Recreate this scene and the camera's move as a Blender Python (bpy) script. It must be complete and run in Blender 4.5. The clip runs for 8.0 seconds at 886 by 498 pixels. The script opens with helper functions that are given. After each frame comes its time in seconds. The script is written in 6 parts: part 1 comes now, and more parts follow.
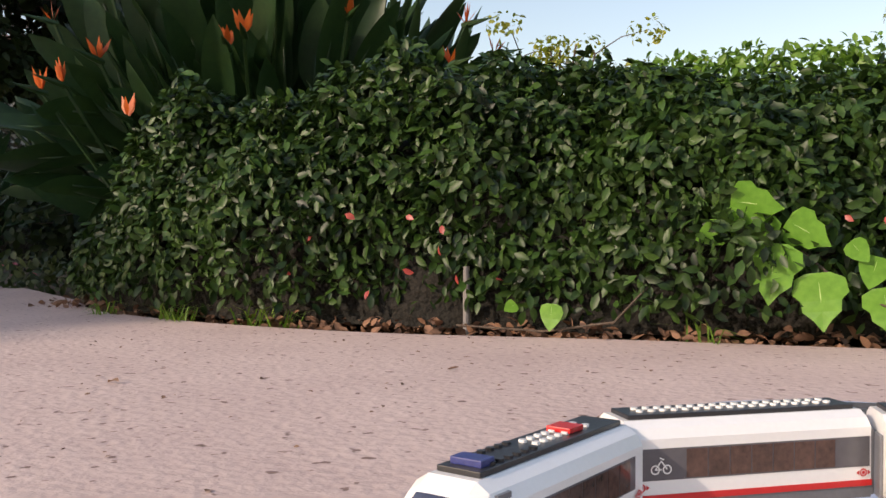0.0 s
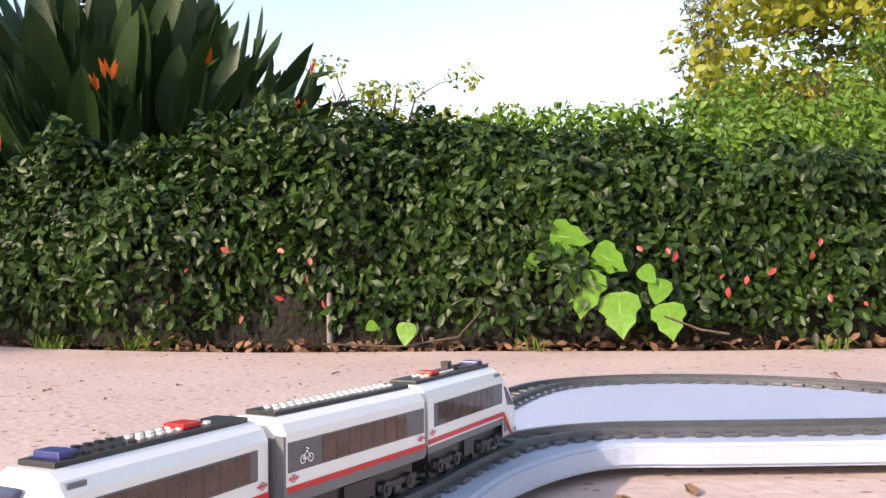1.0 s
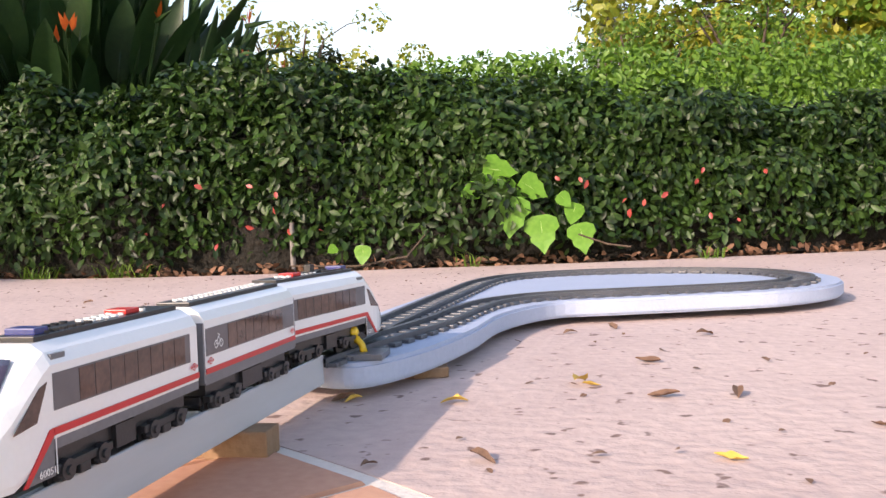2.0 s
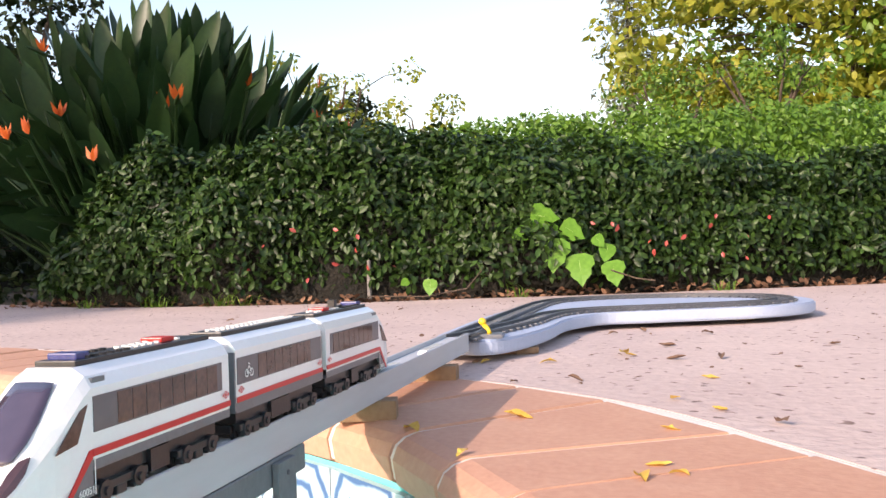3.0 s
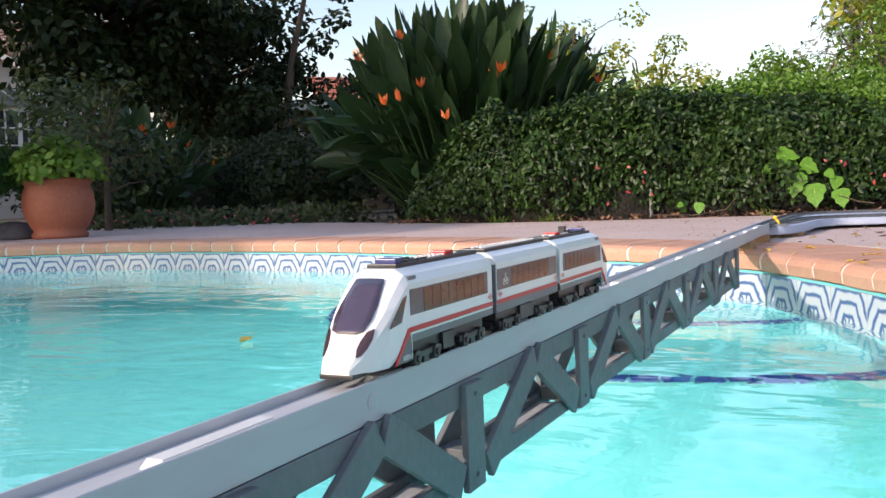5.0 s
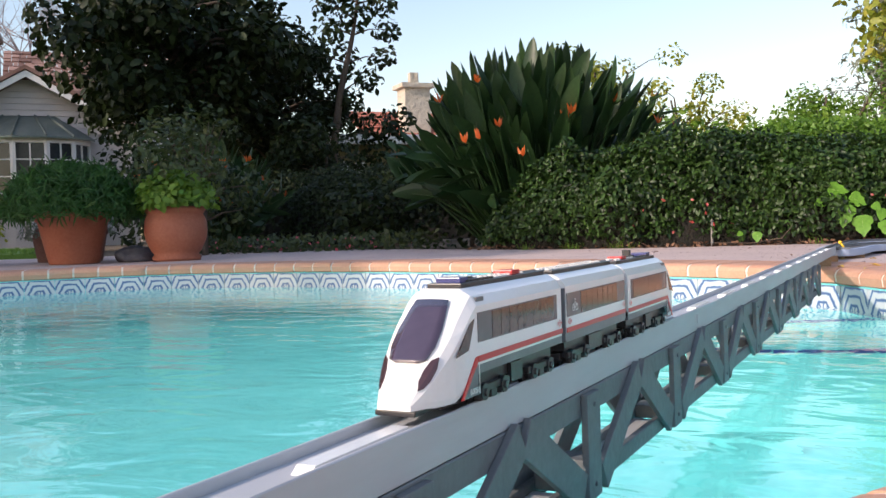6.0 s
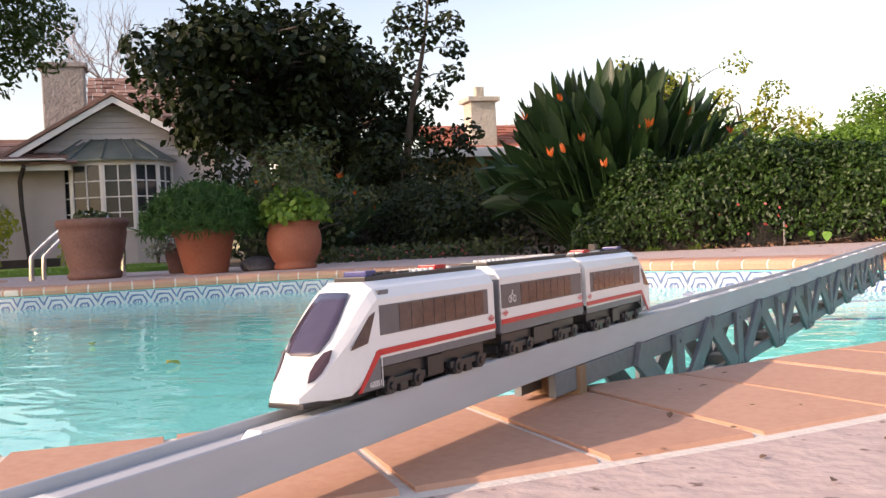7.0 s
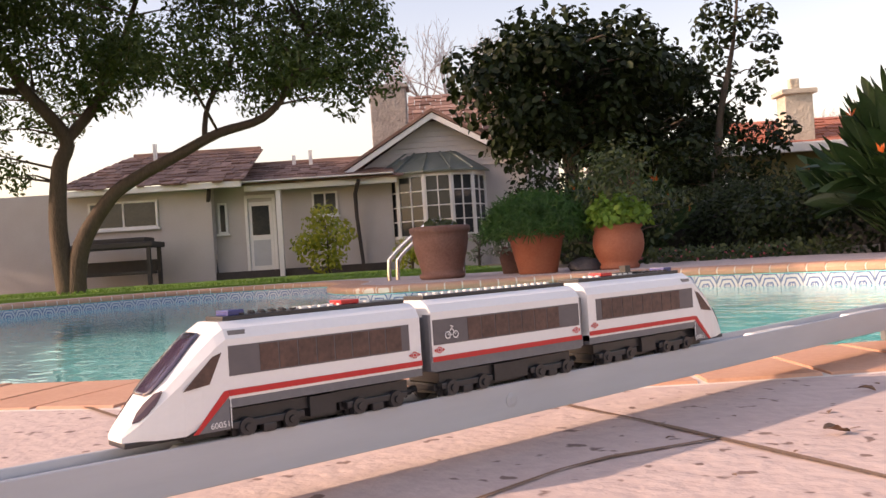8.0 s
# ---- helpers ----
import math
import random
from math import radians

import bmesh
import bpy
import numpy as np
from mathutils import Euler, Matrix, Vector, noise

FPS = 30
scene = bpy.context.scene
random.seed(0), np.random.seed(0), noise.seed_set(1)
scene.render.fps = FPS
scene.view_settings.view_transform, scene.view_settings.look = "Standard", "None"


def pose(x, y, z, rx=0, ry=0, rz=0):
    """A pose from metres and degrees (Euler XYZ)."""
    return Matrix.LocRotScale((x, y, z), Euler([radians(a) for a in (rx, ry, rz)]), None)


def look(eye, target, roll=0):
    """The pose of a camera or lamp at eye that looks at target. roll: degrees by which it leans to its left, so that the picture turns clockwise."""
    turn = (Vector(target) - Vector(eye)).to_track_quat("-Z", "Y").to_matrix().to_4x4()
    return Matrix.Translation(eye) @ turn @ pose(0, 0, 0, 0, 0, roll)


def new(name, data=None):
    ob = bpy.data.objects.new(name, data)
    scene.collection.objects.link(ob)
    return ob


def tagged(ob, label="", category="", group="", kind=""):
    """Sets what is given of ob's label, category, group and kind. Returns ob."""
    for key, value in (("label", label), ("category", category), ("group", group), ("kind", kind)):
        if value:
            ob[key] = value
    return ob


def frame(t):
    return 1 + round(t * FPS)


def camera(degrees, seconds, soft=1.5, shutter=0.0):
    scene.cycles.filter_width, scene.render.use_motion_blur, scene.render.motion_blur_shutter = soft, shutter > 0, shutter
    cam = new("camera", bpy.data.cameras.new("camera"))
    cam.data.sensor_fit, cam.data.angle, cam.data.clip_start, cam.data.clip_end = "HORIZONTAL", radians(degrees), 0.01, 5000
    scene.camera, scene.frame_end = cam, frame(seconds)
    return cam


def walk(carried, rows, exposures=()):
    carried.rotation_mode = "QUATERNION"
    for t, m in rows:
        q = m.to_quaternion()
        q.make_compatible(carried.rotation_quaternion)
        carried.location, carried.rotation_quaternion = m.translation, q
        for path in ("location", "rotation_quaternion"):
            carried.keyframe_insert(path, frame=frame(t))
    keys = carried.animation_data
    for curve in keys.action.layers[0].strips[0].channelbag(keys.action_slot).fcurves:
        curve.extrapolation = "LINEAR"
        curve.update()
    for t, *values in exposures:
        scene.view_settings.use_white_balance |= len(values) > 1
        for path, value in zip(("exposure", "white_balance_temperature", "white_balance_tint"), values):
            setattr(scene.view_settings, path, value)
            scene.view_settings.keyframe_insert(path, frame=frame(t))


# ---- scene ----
cam = camera(52.3, 8.0)
PATH = [
    (0, (0.274, 0.811, 0.236), (-0.719, 2.547, 0.208), 0.0),
    (0.5, (0.305, 0.683, 0.241), (-0.468, 2.526, 0.329), -0.7),
    (1, (0.324, 0.432, 0.215), (-0.299, 2.331, 0.268), -0.6),
    (1.5, (0.313, 0.191, 0.181), (-0.195, 2.125, 0.112), -1.7),
    (1.7, (0.312, 0.109, 0.185), (-0.142, 2.053, 0.063), -1.7),
    (2.8, (0.316, -0.459, 0.177), (-0.077, 1.501, 0.254), -1.7),
    (3, (0.315, -0.598, 0.177), (-0.151, 1.347, 0.187), -1.9),
    (3.2, (0.338, -0.738, 0.165), (-0.357, 1.135, 0.083), -2.2),
    (3.5, (0.363, -0.985, 0.162), (-0.273, 0.911, 0.113), -1.7),
    (4, (0.366, -1.402, 0.16), (-0.403, 0.442, 0.062), -1.1),
    (4.2, (0.355, -1.552, 0.164), (-0.517, 0.244, 0.056), -1.5),
    (5.3, (0.308, -2.362, 0.178), (-0.567, -0.568, 0.054), -2.2),
    (5.5, (0.28, -2.504, 0.172), (-0.585, -0.706, 0.047), -1.8),
    (6, (0.268, -2.807, 0.167), (-0.655, -1.033, 0.118), -1.8),
    (6.5, (0.279, -3.153, 0.153), (-0.601, -1.357, 0.166), -2.3),
    (7, (0.354, -3.464, 0.152), (-0.684, -1.754, 0.133), -3.0),
    (7.5, (0.44, -3.684, 0.148), (-0.864, -2.168, 0.131), -2.8),
    (8, (0.546, -3.971, 0.153), (-0.989, -2.689, 0.179), -3.7),
]
walk(cam, [(t, look(eye, target, roll)) for t, eye, target, roll in PATH], [(0, 0.42, 6850, 20), (0.5, 1.05, 6950, 20), (1.5, 1.0, 6650, 22), (3, 1.0, 6650, 22), (4, 0.85, 6500, 22), (5.5, 0.52, 6250, 20), (6, 0.58, 6300, 20), (7, 0.78, 7100, 28), (8, 0.8, 7800, 34)])

# ---- world, sun, exposure ----
SUN_TO = Vector((-0.44, -0.80, 0.44)).normalized()
world = bpy.data.worlds.new("sky_world")
scene.world = world
world.use_nodes = True
wn = world.node_tree.nodes
sky = wn.new("ShaderNodeTexSky")
sky.sky_type = 'NISHITA'
sky.sun_disc = False
sky.sun_elevation = math.asin(SUN_TO.z)
sky.sun_rotation = math.atan2(SUN_TO.x, SUN_TO.y)
sky.dust_density = 1.2
sky.ozone_density = 0.3
sky.air_density = 1.3
world.node_tree.links.new(sky.outputs[0], wn["Background"].inputs[0])
wn["Background"].inputs[1].default_value = 0.15
sun_data = bpy.data.lights.new("sun", 'SUN')
sun_data.energy = 2.8
sun_data.angle = radians(0.6)
sun_data.color = (1.0, 0.86, 0.68)
sun = new("sun", sun_data)
sun.matrix_world = look(SUN_TO * 50, (0, 0, 0))


# ---- materials ----
def mat(name, a, b=None, rough=0.6, scale=20.0, fine=180.0, bump=0.15, metal=0.0, island=0.0, obj=0.0, spec=0.5,
        spots=None, spot_scale=60.0, spot_at=0.62, stretch=(1, 1, 1), depth=0.004, trans=0.0, coat=0.0):
    """Two tones mixed by coarse and fine noise, optional dark spots, variation per piece, and a fine relief."""
    m = bpy.data.materials.new(name)
    m.use_nodes = True
    nt = m.node_tree
    n, l = nt.nodes, nt.links
    p = n["Principled BSDF"]
    b = b or tuple(c * 0.8 for c in a)
    co = n.new("ShaderNodeTexCoord")
    mp = n.new("ShaderNodeMapping")
    mp.inputs["Scale"].default_value = stretch
    l.new(co.outputs["Object"], mp.inputs[0])
    n1 = n.new("ShaderNodeTexNoise")
    n1.inputs["Scale"].default_value = scale
    n1.inputs["Detail"].default_value = 4
    n2 = n.new("ShaderNodeTexNoise")
    n2.inputs["Scale"].default_value = fine
    n2.inputs["Detail"].default_value = 3
    l.new(mp.outputs[0], n1.inputs["Vector"])
    l.new(mp.outputs[0], n2.inputs["Vector"])
    ad = n.new("ShaderNodeMath")
    ad.operation = 'ADD'
    l.new(n1.outputs["Fac"], ad.inputs[0])
    l.new(n2.outputs["Fac"], ad.inputs[1])
    fac = ad.outputs[0]
    base = 0.62
    if island or obj:
        src = n.new("ShaderNodeNewGeometry").outputs["Random Per Island"] if island else n.new("ShaderNodeObjectInfo").outputs["Random"]
        mu = n.new("ShaderNodeMath")
        mu.operation = 'MULTIPLY_ADD'
        mu.inputs[1].default_value = island or obj
        l.new(src, mu.inputs[0])
        l.new(fac, mu.inputs[2])
        fac = mu.outputs[0]
        base += 0.5 * (island or obj) - 0.2
    mr = n.new("ShaderNodeMapRange")
    mr.inputs["From Min"].default_value = base
    mr.inputs["From Max"].default_value = base + 0.75 + 0.4 * (island or obj)
    l.new(fac, mr.inputs["Value"])
    mx = n.new("ShaderNodeMix")
    mx.data_type = 'RGBA'
    mx.inputs["A"].default_value = (*a, 1)
    mx.inputs["B"].default_value = (*b, 1)
    l.new(mr.outputs[0], mx.inputs["Factor"])
    col = mx.outputs["Result"]
    if spots:
        vs = n.new("ShaderNodeTexNoise")
        vs.inputs["Scale"].default_value = spot_scale
        vs.inputs["Detail"].default_value = 2
        l.new(mp.outputs[0], vs.inputs["Vector"])
        r2 = n.new("ShaderNodeMapRange")
        r2.inputs["From Min"].default_value = spot_at
        r2.inputs["From Max"].default_value = spot_at + 0.05
        l.new(vs.outputs["Fac"], r2.inputs["Value"])
        m2 = n.new("ShaderNodeMix")
        m2.data_type = 'RGBA'
        m2.inputs["B"].default_value = (*spots, 1)
        l.new(col, m2.inputs["A"])
        l.new(r2.outputs[0], m2.inputs["Factor"])
        col = m2.outputs["Result"]
    l.new(col, p.inputs["Base Color"])
    p.inputs["Roughness"].default_value = rough
    p.inputs["Metallic"].default_value = metal
    p.inputs["Specular IOR Level"].default_value = spec
    p.inputs["Coat Weight"].default_value = coat
    if bump:
        bp = n.new("ShaderNodeBump")
        bp.inputs["Strength"].default_value = bump
        bp.inputs["Distance"].default_value = depth
        l.new(ad.outputs[0], bp.inputs["Height"])
        l.new(bp.outputs[0], p.inputs["Normal"])
    if trans:
        tr = n.new("ShaderNodeBsdfTranslucent")
        l.new(col, tr.inputs["Color"])
        ms = n.new("ShaderNodeMixShader")
        ms.inputs[0].default_value = trans
        l.new(p.outputs[0], ms.inputs[1])
        l.new(tr.outputs[0], ms.inputs[2])
        l.new(ms.outputs[0], n["Material Output"].inputs["Surface"])
    return m


M = {}
M["concrete"] = mat("pitted_concrete", (0.47, 0.355, 0.325), (0.62, 0.49, 0.44), 0.9, 3.0, 60, 0.5, spots=(0.20, 0.13, 0.11), spot_scale=42, spot_at=0.645, depth=0.006)
M["earth"] = mat("earth", (0.10, 0.07, 0.045), (0.18, 0.13, 0.08), 1.0, 6, 70, 0.6, depth=0.02)
M["lawn"] = mat("lawn", (0.11, 0.21, 0.03), (0.17, 0.30, 0.045), 0.9, 4, 120, 0.5, depth=0.02)
M["brick"] = mat("coping_brick", (0.47, 0.235, 0.155), (0.58, 0.33, 0.22), 0.75, 9, 120, 0.25, obj=0.35, depth=0.002)
M["mortar"] = mat("mortar", (0.66, 0.60, 0.53), (0.76, 0.70, 0.63), 0.95, 20, 150, 0.4)
M["plaster"] = mat("pool_plaster", (0.11, 0.53, 0.57), (0.22, 0.72, 0.74), 0.8, 1.6, 20, 0.0)
M["bluetile"] = mat("blue_tile", (0.01, 0.03, 0.22), (0.02, 0.06, 0.33), 0.3, 10, 60, 0.05, obj=0.3)
M["channel"] = mat("grey_painted_wood", (0.43, 0.44, 0.46), (0.50, 0.51, 0.53), 0.55, 6, 90, 0.12, stretch=(1, 0.15, 1))
M["truss"] = mat("dark_grey_painted_wood", (0.12, 0.135, 0.145), (0.17, 0.185, 0.195), 0.6, 8, 120, 0.2)
M["shim"] = mat("raw_wood", (0.22, 0.13, 0.07), (0.30, 0.19, 0.11), 0.8, 12, 150, 0.3, stretch=(1, 5, 1))
M["foam"] = mat("painted_foam_board", (0.37, 0.43, 0.56), (0.44, 0.50, 0.63), 0.6, 10, 200, 0.15)
M["rail"] = mat("dark_grey_plastic", (0.06, 0.065, 0.075), (0.10, 0.105, 0.12), 0.4, 20, 200, 0.05)
M["white"] = mat("white_plastic", (0.80, 0.80, 0.79), (0.84, 0.84, 0.83), 0.22, 20, 300, 0.02, coat=0.2)
M["lgrey"] = mat("light_grey_plastic", (0.42, 0.43, 0.45), (0.47, 0.48, 0.50), 0.3, 20, 300, 0.02)
M["dgrey"] = mat("grey_plastic", (0.13, 0.135, 0.15), (0.17, 0.175, 0.19), 0.35, 20, 300, 0.02)
M["black"] = mat("black_plastic", (0.018, 0.018, 0.02), (0.03, 0.03, 0.034), 0.35, 20, 300, 0.03)
M["red"] = mat("red_plastic", (0.55, 0.02, 0.02), (0.62, 0.03, 0.03), 0.3, 20, 300, 0.02)
M["yellow"] = mat("yellow_plastic", (0.80, 0.50, 0.02), (0.86, 0.58, 0.03), 0.3, 20, 300, 0.02)
M["bluep"] = mat("blue_plastic", (0.03, 0.04, 0.16), (0.05, 0.06, 0.22), 0.3, 20, 300, 0.02)
M["leaf"] = mat("hedge_leaf", (0.0035, 0.013, 0.0035), (0.045, 0.10, 0.016), 0.44, 3, 60, 0.05, island=0.9, trans=0.16, spec=0.35)
# Inside of the hedges: their inner shade is put into this near-black brown.
M["hedgeshade"] = mat("hedge_inner", (0.005, 0.005, 0.003), (0.014, 0.011, 0.007), 0.9, 12, 60, 0.6, depth=0.03)
M["clip"] = mat("clipped_leaf", (0.08, 0.18, 0.016), (0.15, 0.29, 0.034), 0.45, 3, 60, 0.05, island=0.8, trans=0.3)
M["ivy"] = mat("ivy_leaf", (0.08, 0.24, 0.02), (0.17, 0.40, 0.045), 0.35, 14, 60, 0.1, island=0.4, trans=0.35)
M["ivyvein"] = mat("ivy_vein", (0.40, 0.58, 0.20), (0.46, 0.62, 0.26), 0.5)
M["redleaf"] = mat("red_leaf", (0.30, 0.03, 0.035), (0.5, 0.10, 0.08), 0.4, 14, 60, 0.1, island=0.5, trans=0.3)
M["paddle"] = mat("strelitzia_leaf", (0.011, 0.034, 0.012), (0.036, 0.078, 0.021), 0.42, 4, 40, 0.15, island=0.8, trans=0.12, spec=0.4)
M["flower"] = mat("orange_petal", (0.50, 0.07, 0.015), (0.68, 0.16, 0.02), 0.5, 10, 60, 0.05, island=0.6, trans=0.3)
M["bark"] = mat("bark", (0.065, 0.045, 0.032), (0.13, 0.095, 0.07), 0.9, 6, 50, 0.8, stretch=(1, 1, 0.3), depth=0.02)
M["barebark"] = mat("pale_bark", (0.36, 0.29, 0.27), (0.46, 0.38, 0.36), 0.9, 6, 50, 0.4)
# Green leaves taken nearly to black: the garden's deep shade is in the colour.
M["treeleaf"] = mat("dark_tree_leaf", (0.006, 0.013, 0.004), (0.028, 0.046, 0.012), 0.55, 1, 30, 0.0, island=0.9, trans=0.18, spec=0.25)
M["treeleaf2"] = mat("olive_tree_leaf", (0.022, 0.042, 0.01), (0.075, 0.1, 0.026), 0.5, 1, 30, 0.0, island=0.9, trans=0.3)
M["lawnleaf"] = mat("feathery_tree_leaf", (0.03, 0.055, 0.01), (0.085, 0.13, 0.028), 0.5, 1, 30, 0.0, island=0.9, trans=0.4)
M["yellowleaf"] = mat("yellow_green_leaf", (0.16, 0.23, 0.02), (0.4, 0.38, 0.04), 0.5, 0.5, 20, 0.0, island=0.9, trans=0.35)
M["limeleaf"] = mat("lime_leaf", (0.08, 0.18, 0.015), (0.20, 0.33, 0.038), 0.5, 0.5, 20, 0.0, island=0.9, trans=0.35)
M["grassleaf"] = mat("grass_leaf", (0.03, 0.10, 0.02), (0.06, 0.17, 0.03), 0.5, 0.5, 20, 0.0, island=0.9, trans=0.3)
M["greyleaf"] = mat("grey_green_leaf", (0.14, 0.18, 0.12), (0.26, 0.28, 0.20), 0.6, 0.5, 20, 0.0, island=0.9, trans=0.2)
M["terracotta"] = mat("terracotta", (0.30, 0.085, 0.045), (0.40, 0.14, 0.08), 0.7, 5, 60, 0.3)
M["oldclay"] = mat("weathered_clay", (0.17, 0.075, 0.055), (0.27, 0.14, 0.11), 0.8, 6, 60, 0.4)
M["housewall"] = mat("white_stucco", (0.48, 0.43, 0.41), (0.55, 0.51, 0.49), 0.85, 1.5, 30, 0.2)
M["siding"] = mat("white_siding", (0.46, 0.42, 0.41), (0.54, 0.5, 0.48), 0.7, 2, 30, 0.1)
M["shingle"] = mat("cedar_shingle", (0.09, 0.05, 0.04), (0.22, 0.13, 0.105), 0.85, 4, 40, 0.4, obj=0.9)
M["redroof"] = mat("red_clay_tile", (0.38, 0.12, 0.07), (0.50, 0.20, 0.13), 0.8, 4, 40, 0.4)
M["stone"] = mat("chimney_stone", (0.22, 0.20, 0.19), (0.38, 0.35, 0.32), 0.9, 3.5, 12, 0.8, depth=0.05)
M["palestone"] = mat("pale_stone", (0.48, 0.42, 0.33), (0.60, 0.54, 0.44), 0.9, 3.5, 12, 0.8, depth=0.05)
M["copper"] = mat("green_grey_metal_roof", (0.10, 0.13, 0.12), (0.19, 0.22, 0.20), 0.45, 2, 30, 0.1, metal=0.4)
M["frame"] = mat("white_paint", (0.74, 0.72, 0.70), (0.80, 0.78, 0.76), 0.5, 6, 60, 0.05)
M["pane"] = mat("dark_window_glass", (0.03, 0.035, 0.04), (0.05, 0.055, 0.06), 0.1, 3, 20, 0.0, spec=0.4)
M["olivewall"] = mat("ochre_wall", (0.15, 0.13, 0.055), (0.20, 0.17, 0.08), 0.8, 2, 30, 0.1)
M["darkwood"] = mat("dark_stained_wood", (0.035, 0.028, 0.026), (0.06, 0.05, 0.045), 0.7, 6, 60, 0.3)
M["steel"] = mat("polished_steel", (0.70, 0.70, 0.72), (0.76, 0.76, 0.78), 0.18, 20, 100, 0.0, metal=1.0)
M["rock"] = mat("dark_rock", (0.05, 0.05, 0.065), (0.12, 0.115, 0.13), 0.8, 5, 30, 0.6, depth=0.02)
M["dryleaf"] = mat("dry_yellow_leaf", (0.50, 0.30, 0.04), (0.66, 0.46, 0.09), 0.6, 30, 200, 0.1, obj=0.6)
M["deadleaf"] = mat("dead_brown_leaf", (0.13, 0.07, 0.045), (0.25, 0.15, 0.09), 0.8, 30, 200, 0.2, obj=0.6)
M["post"] = mat("grey_steel_post", (0.16, 0.15, 0.15), (0.24, 0.22, 0.21), 0.6, 30, 200, 0.2)
M["pinkflower"] = mat("red_flower", (0.60, 0.05, 0.08), (0.75, 0.18, 0.22), 0.5, 10, 60, 0.0, island=0.8, trans=0.2)
M["whiteflower"] = mat("white_flower", (0.62, 0.58, 0.55), (0.75, 0.72, 0.70), 0.5, 10, 60, 0.0, island=0.8, trans=0.2)






def water_mat():
    m = bpy.data.materials.new("pool_water")
    m.use_nodes = True
    n, l = m.node_tree.nodes, m.node_tree.links
    co = n.new("ShaderNodeTexCoord")
    mp = n.new("ShaderNodeMapping")
    mp.inputs["Scale"].default_value = (1.0, 1.6, 1.0)
    l.new(co.outputs["Object"], mp.inputs[0])
    w = n.new("ShaderNodeTexNoise")
    w.inputs["Scale"].default_value = 5.0
    w.inputs["Detail"].default_value = 2.5
    w.inputs["Distortion"].default_value = 0.6
    l.new(mp.outputs[0], w.inputs["Vector"])
    bp = n.new("ShaderNodeBump")
    bp.inputs["Strength"].default_value = 0.32
    bp.inputs["Distance"].default_value = 0.02
    l.new(w.outputs["Fac"], bp.inputs["Height"])
    p = n["Principled BSDF"]
    p.inputs["Base Color"].default_value = (0.86, 0.98, 0.99, 1)
    p.inputs["Roughness"].default_value = 0.0
    p.inputs["IOR"].default_value = 1.33
    p.inputs["Transmission Weight"].default_value = 1.0
    l.new(bp.outputs[0], p.inputs["Normal"])
    return m


M["water"] = water_mat()


def tile_mat():
    """Hand-painted tile: white flower in blue hexagon rings, with blue corners."""
    m = bpy.data.materials.new("painted_tile")
    m.use_nodes = True
    n, l = m.node_tree.nodes, m.node_tree.links
    p = n["Principled BSDF"]
    uv = n.new("ShaderNodeTexCoord")
    sub = n.new("ShaderNodeVectorMath")
    sub.operation = 'SUBTRACT'
    sub.inputs[1].default_value = (0.5, 0.45, 0)
    l.new(uv.outputs["UV"], sub.inputs[0])
    wob = n.new("ShaderNodeTexNoise")
    wob.inputs["Scale"].default_value = 30
    l.new(uv.outputs["Object"], wob.inputs["Vector"])
    sep = n.new("ShaderNodeSeparateXYZ")
    l.new(sub.outputs[0], sep.inputs[0])

    def op(kind, a, b=None):
        k = n.new("ShaderNodeMath")
        k.operation = kind
        for i, v in ((0, a), (1, b)):
            if v is None:
                continue
            if isinstance(v, (int, float)):
                k.inputs[i].default_value = v
            else:
                l.new(v, k.inputs[i])
        return k.outputs[0]

    ax, ay = op('ABSOLUTE', sep.outputs[0]), op('ABSOLUTE', sep.outputs[1])
    hexd = op('MAXIMUM', op('ADD', op('MULTIPLY', ax, 0.87), op('MULTIPLY', ay, 0.5)), ay)
    hexd = op('ADD', hexd, op('MULTIPLY', wob.outputs["Fac"], 0.10))
    ring = op('SINE', op('MULTIPLY', hexd, 34.0))
    ang = op('ARCTAN2', sep.outputs[1], sep.outputs[0])
    petal = op('SINE', op('MULTIPLY', ang, 8.0))
    inner = op('MULTIPLY', op('LESS_THAN', hexd, 0.2), petal)
    outer = op('MULTIPLY', op('GREATER_THAN', hexd, 0.2), ring)
    v = op('ADD', inner, outer)
    cr = n.new("ShaderNodeValToRGB")
    e = cr.color_ramp.elements
    e[0].position, e[0].color = 0.45, (0.54, 0.58, 0.62, 1)
    e[1].position, e[1].color = 0.92, (0.08, 0.14, 0.30, 1)
    mid = cr.color_ramp.elements.new(0.72)
    mid.color = (0.30, 0.39, 0.52, 1)
    l.new(op('MULTIPLY_ADD', v, 0.5), cr.inputs[0])
    n_last = cr.inputs[0].links[0].from_node
    n_last.inputs[2].default_value = 0.5
    l.new(cr.outputs[0], p.inputs["Base Color"])
    p.inputs["Roughness"].default_value = 0.15
    return m


M["tile"] = tile_mat()


# ---- mesh helpers ----
def mesh_of(bm, name, material, smooth=False):
    me = bpy.data.meshes.new(name)
    bm.normal_update()
    bm.to_mesh(me)
    bm.free()
    for mm in (material if isinstance(material, (list, tuple)) else [material]):
        me.materials.append(mm)
    if smooth:
        me.polygons.foreach_set("use_smooth", [True] * len(me.polygons))
    return me


def part(name, bm, material, parent=None, label="", smooth=False):
    ob = new(name, mesh_of(bm, name, material, smooth))
    if parent is not None:
        ob.parent = parent
    if label:
        ob["label"] = label
    return ob


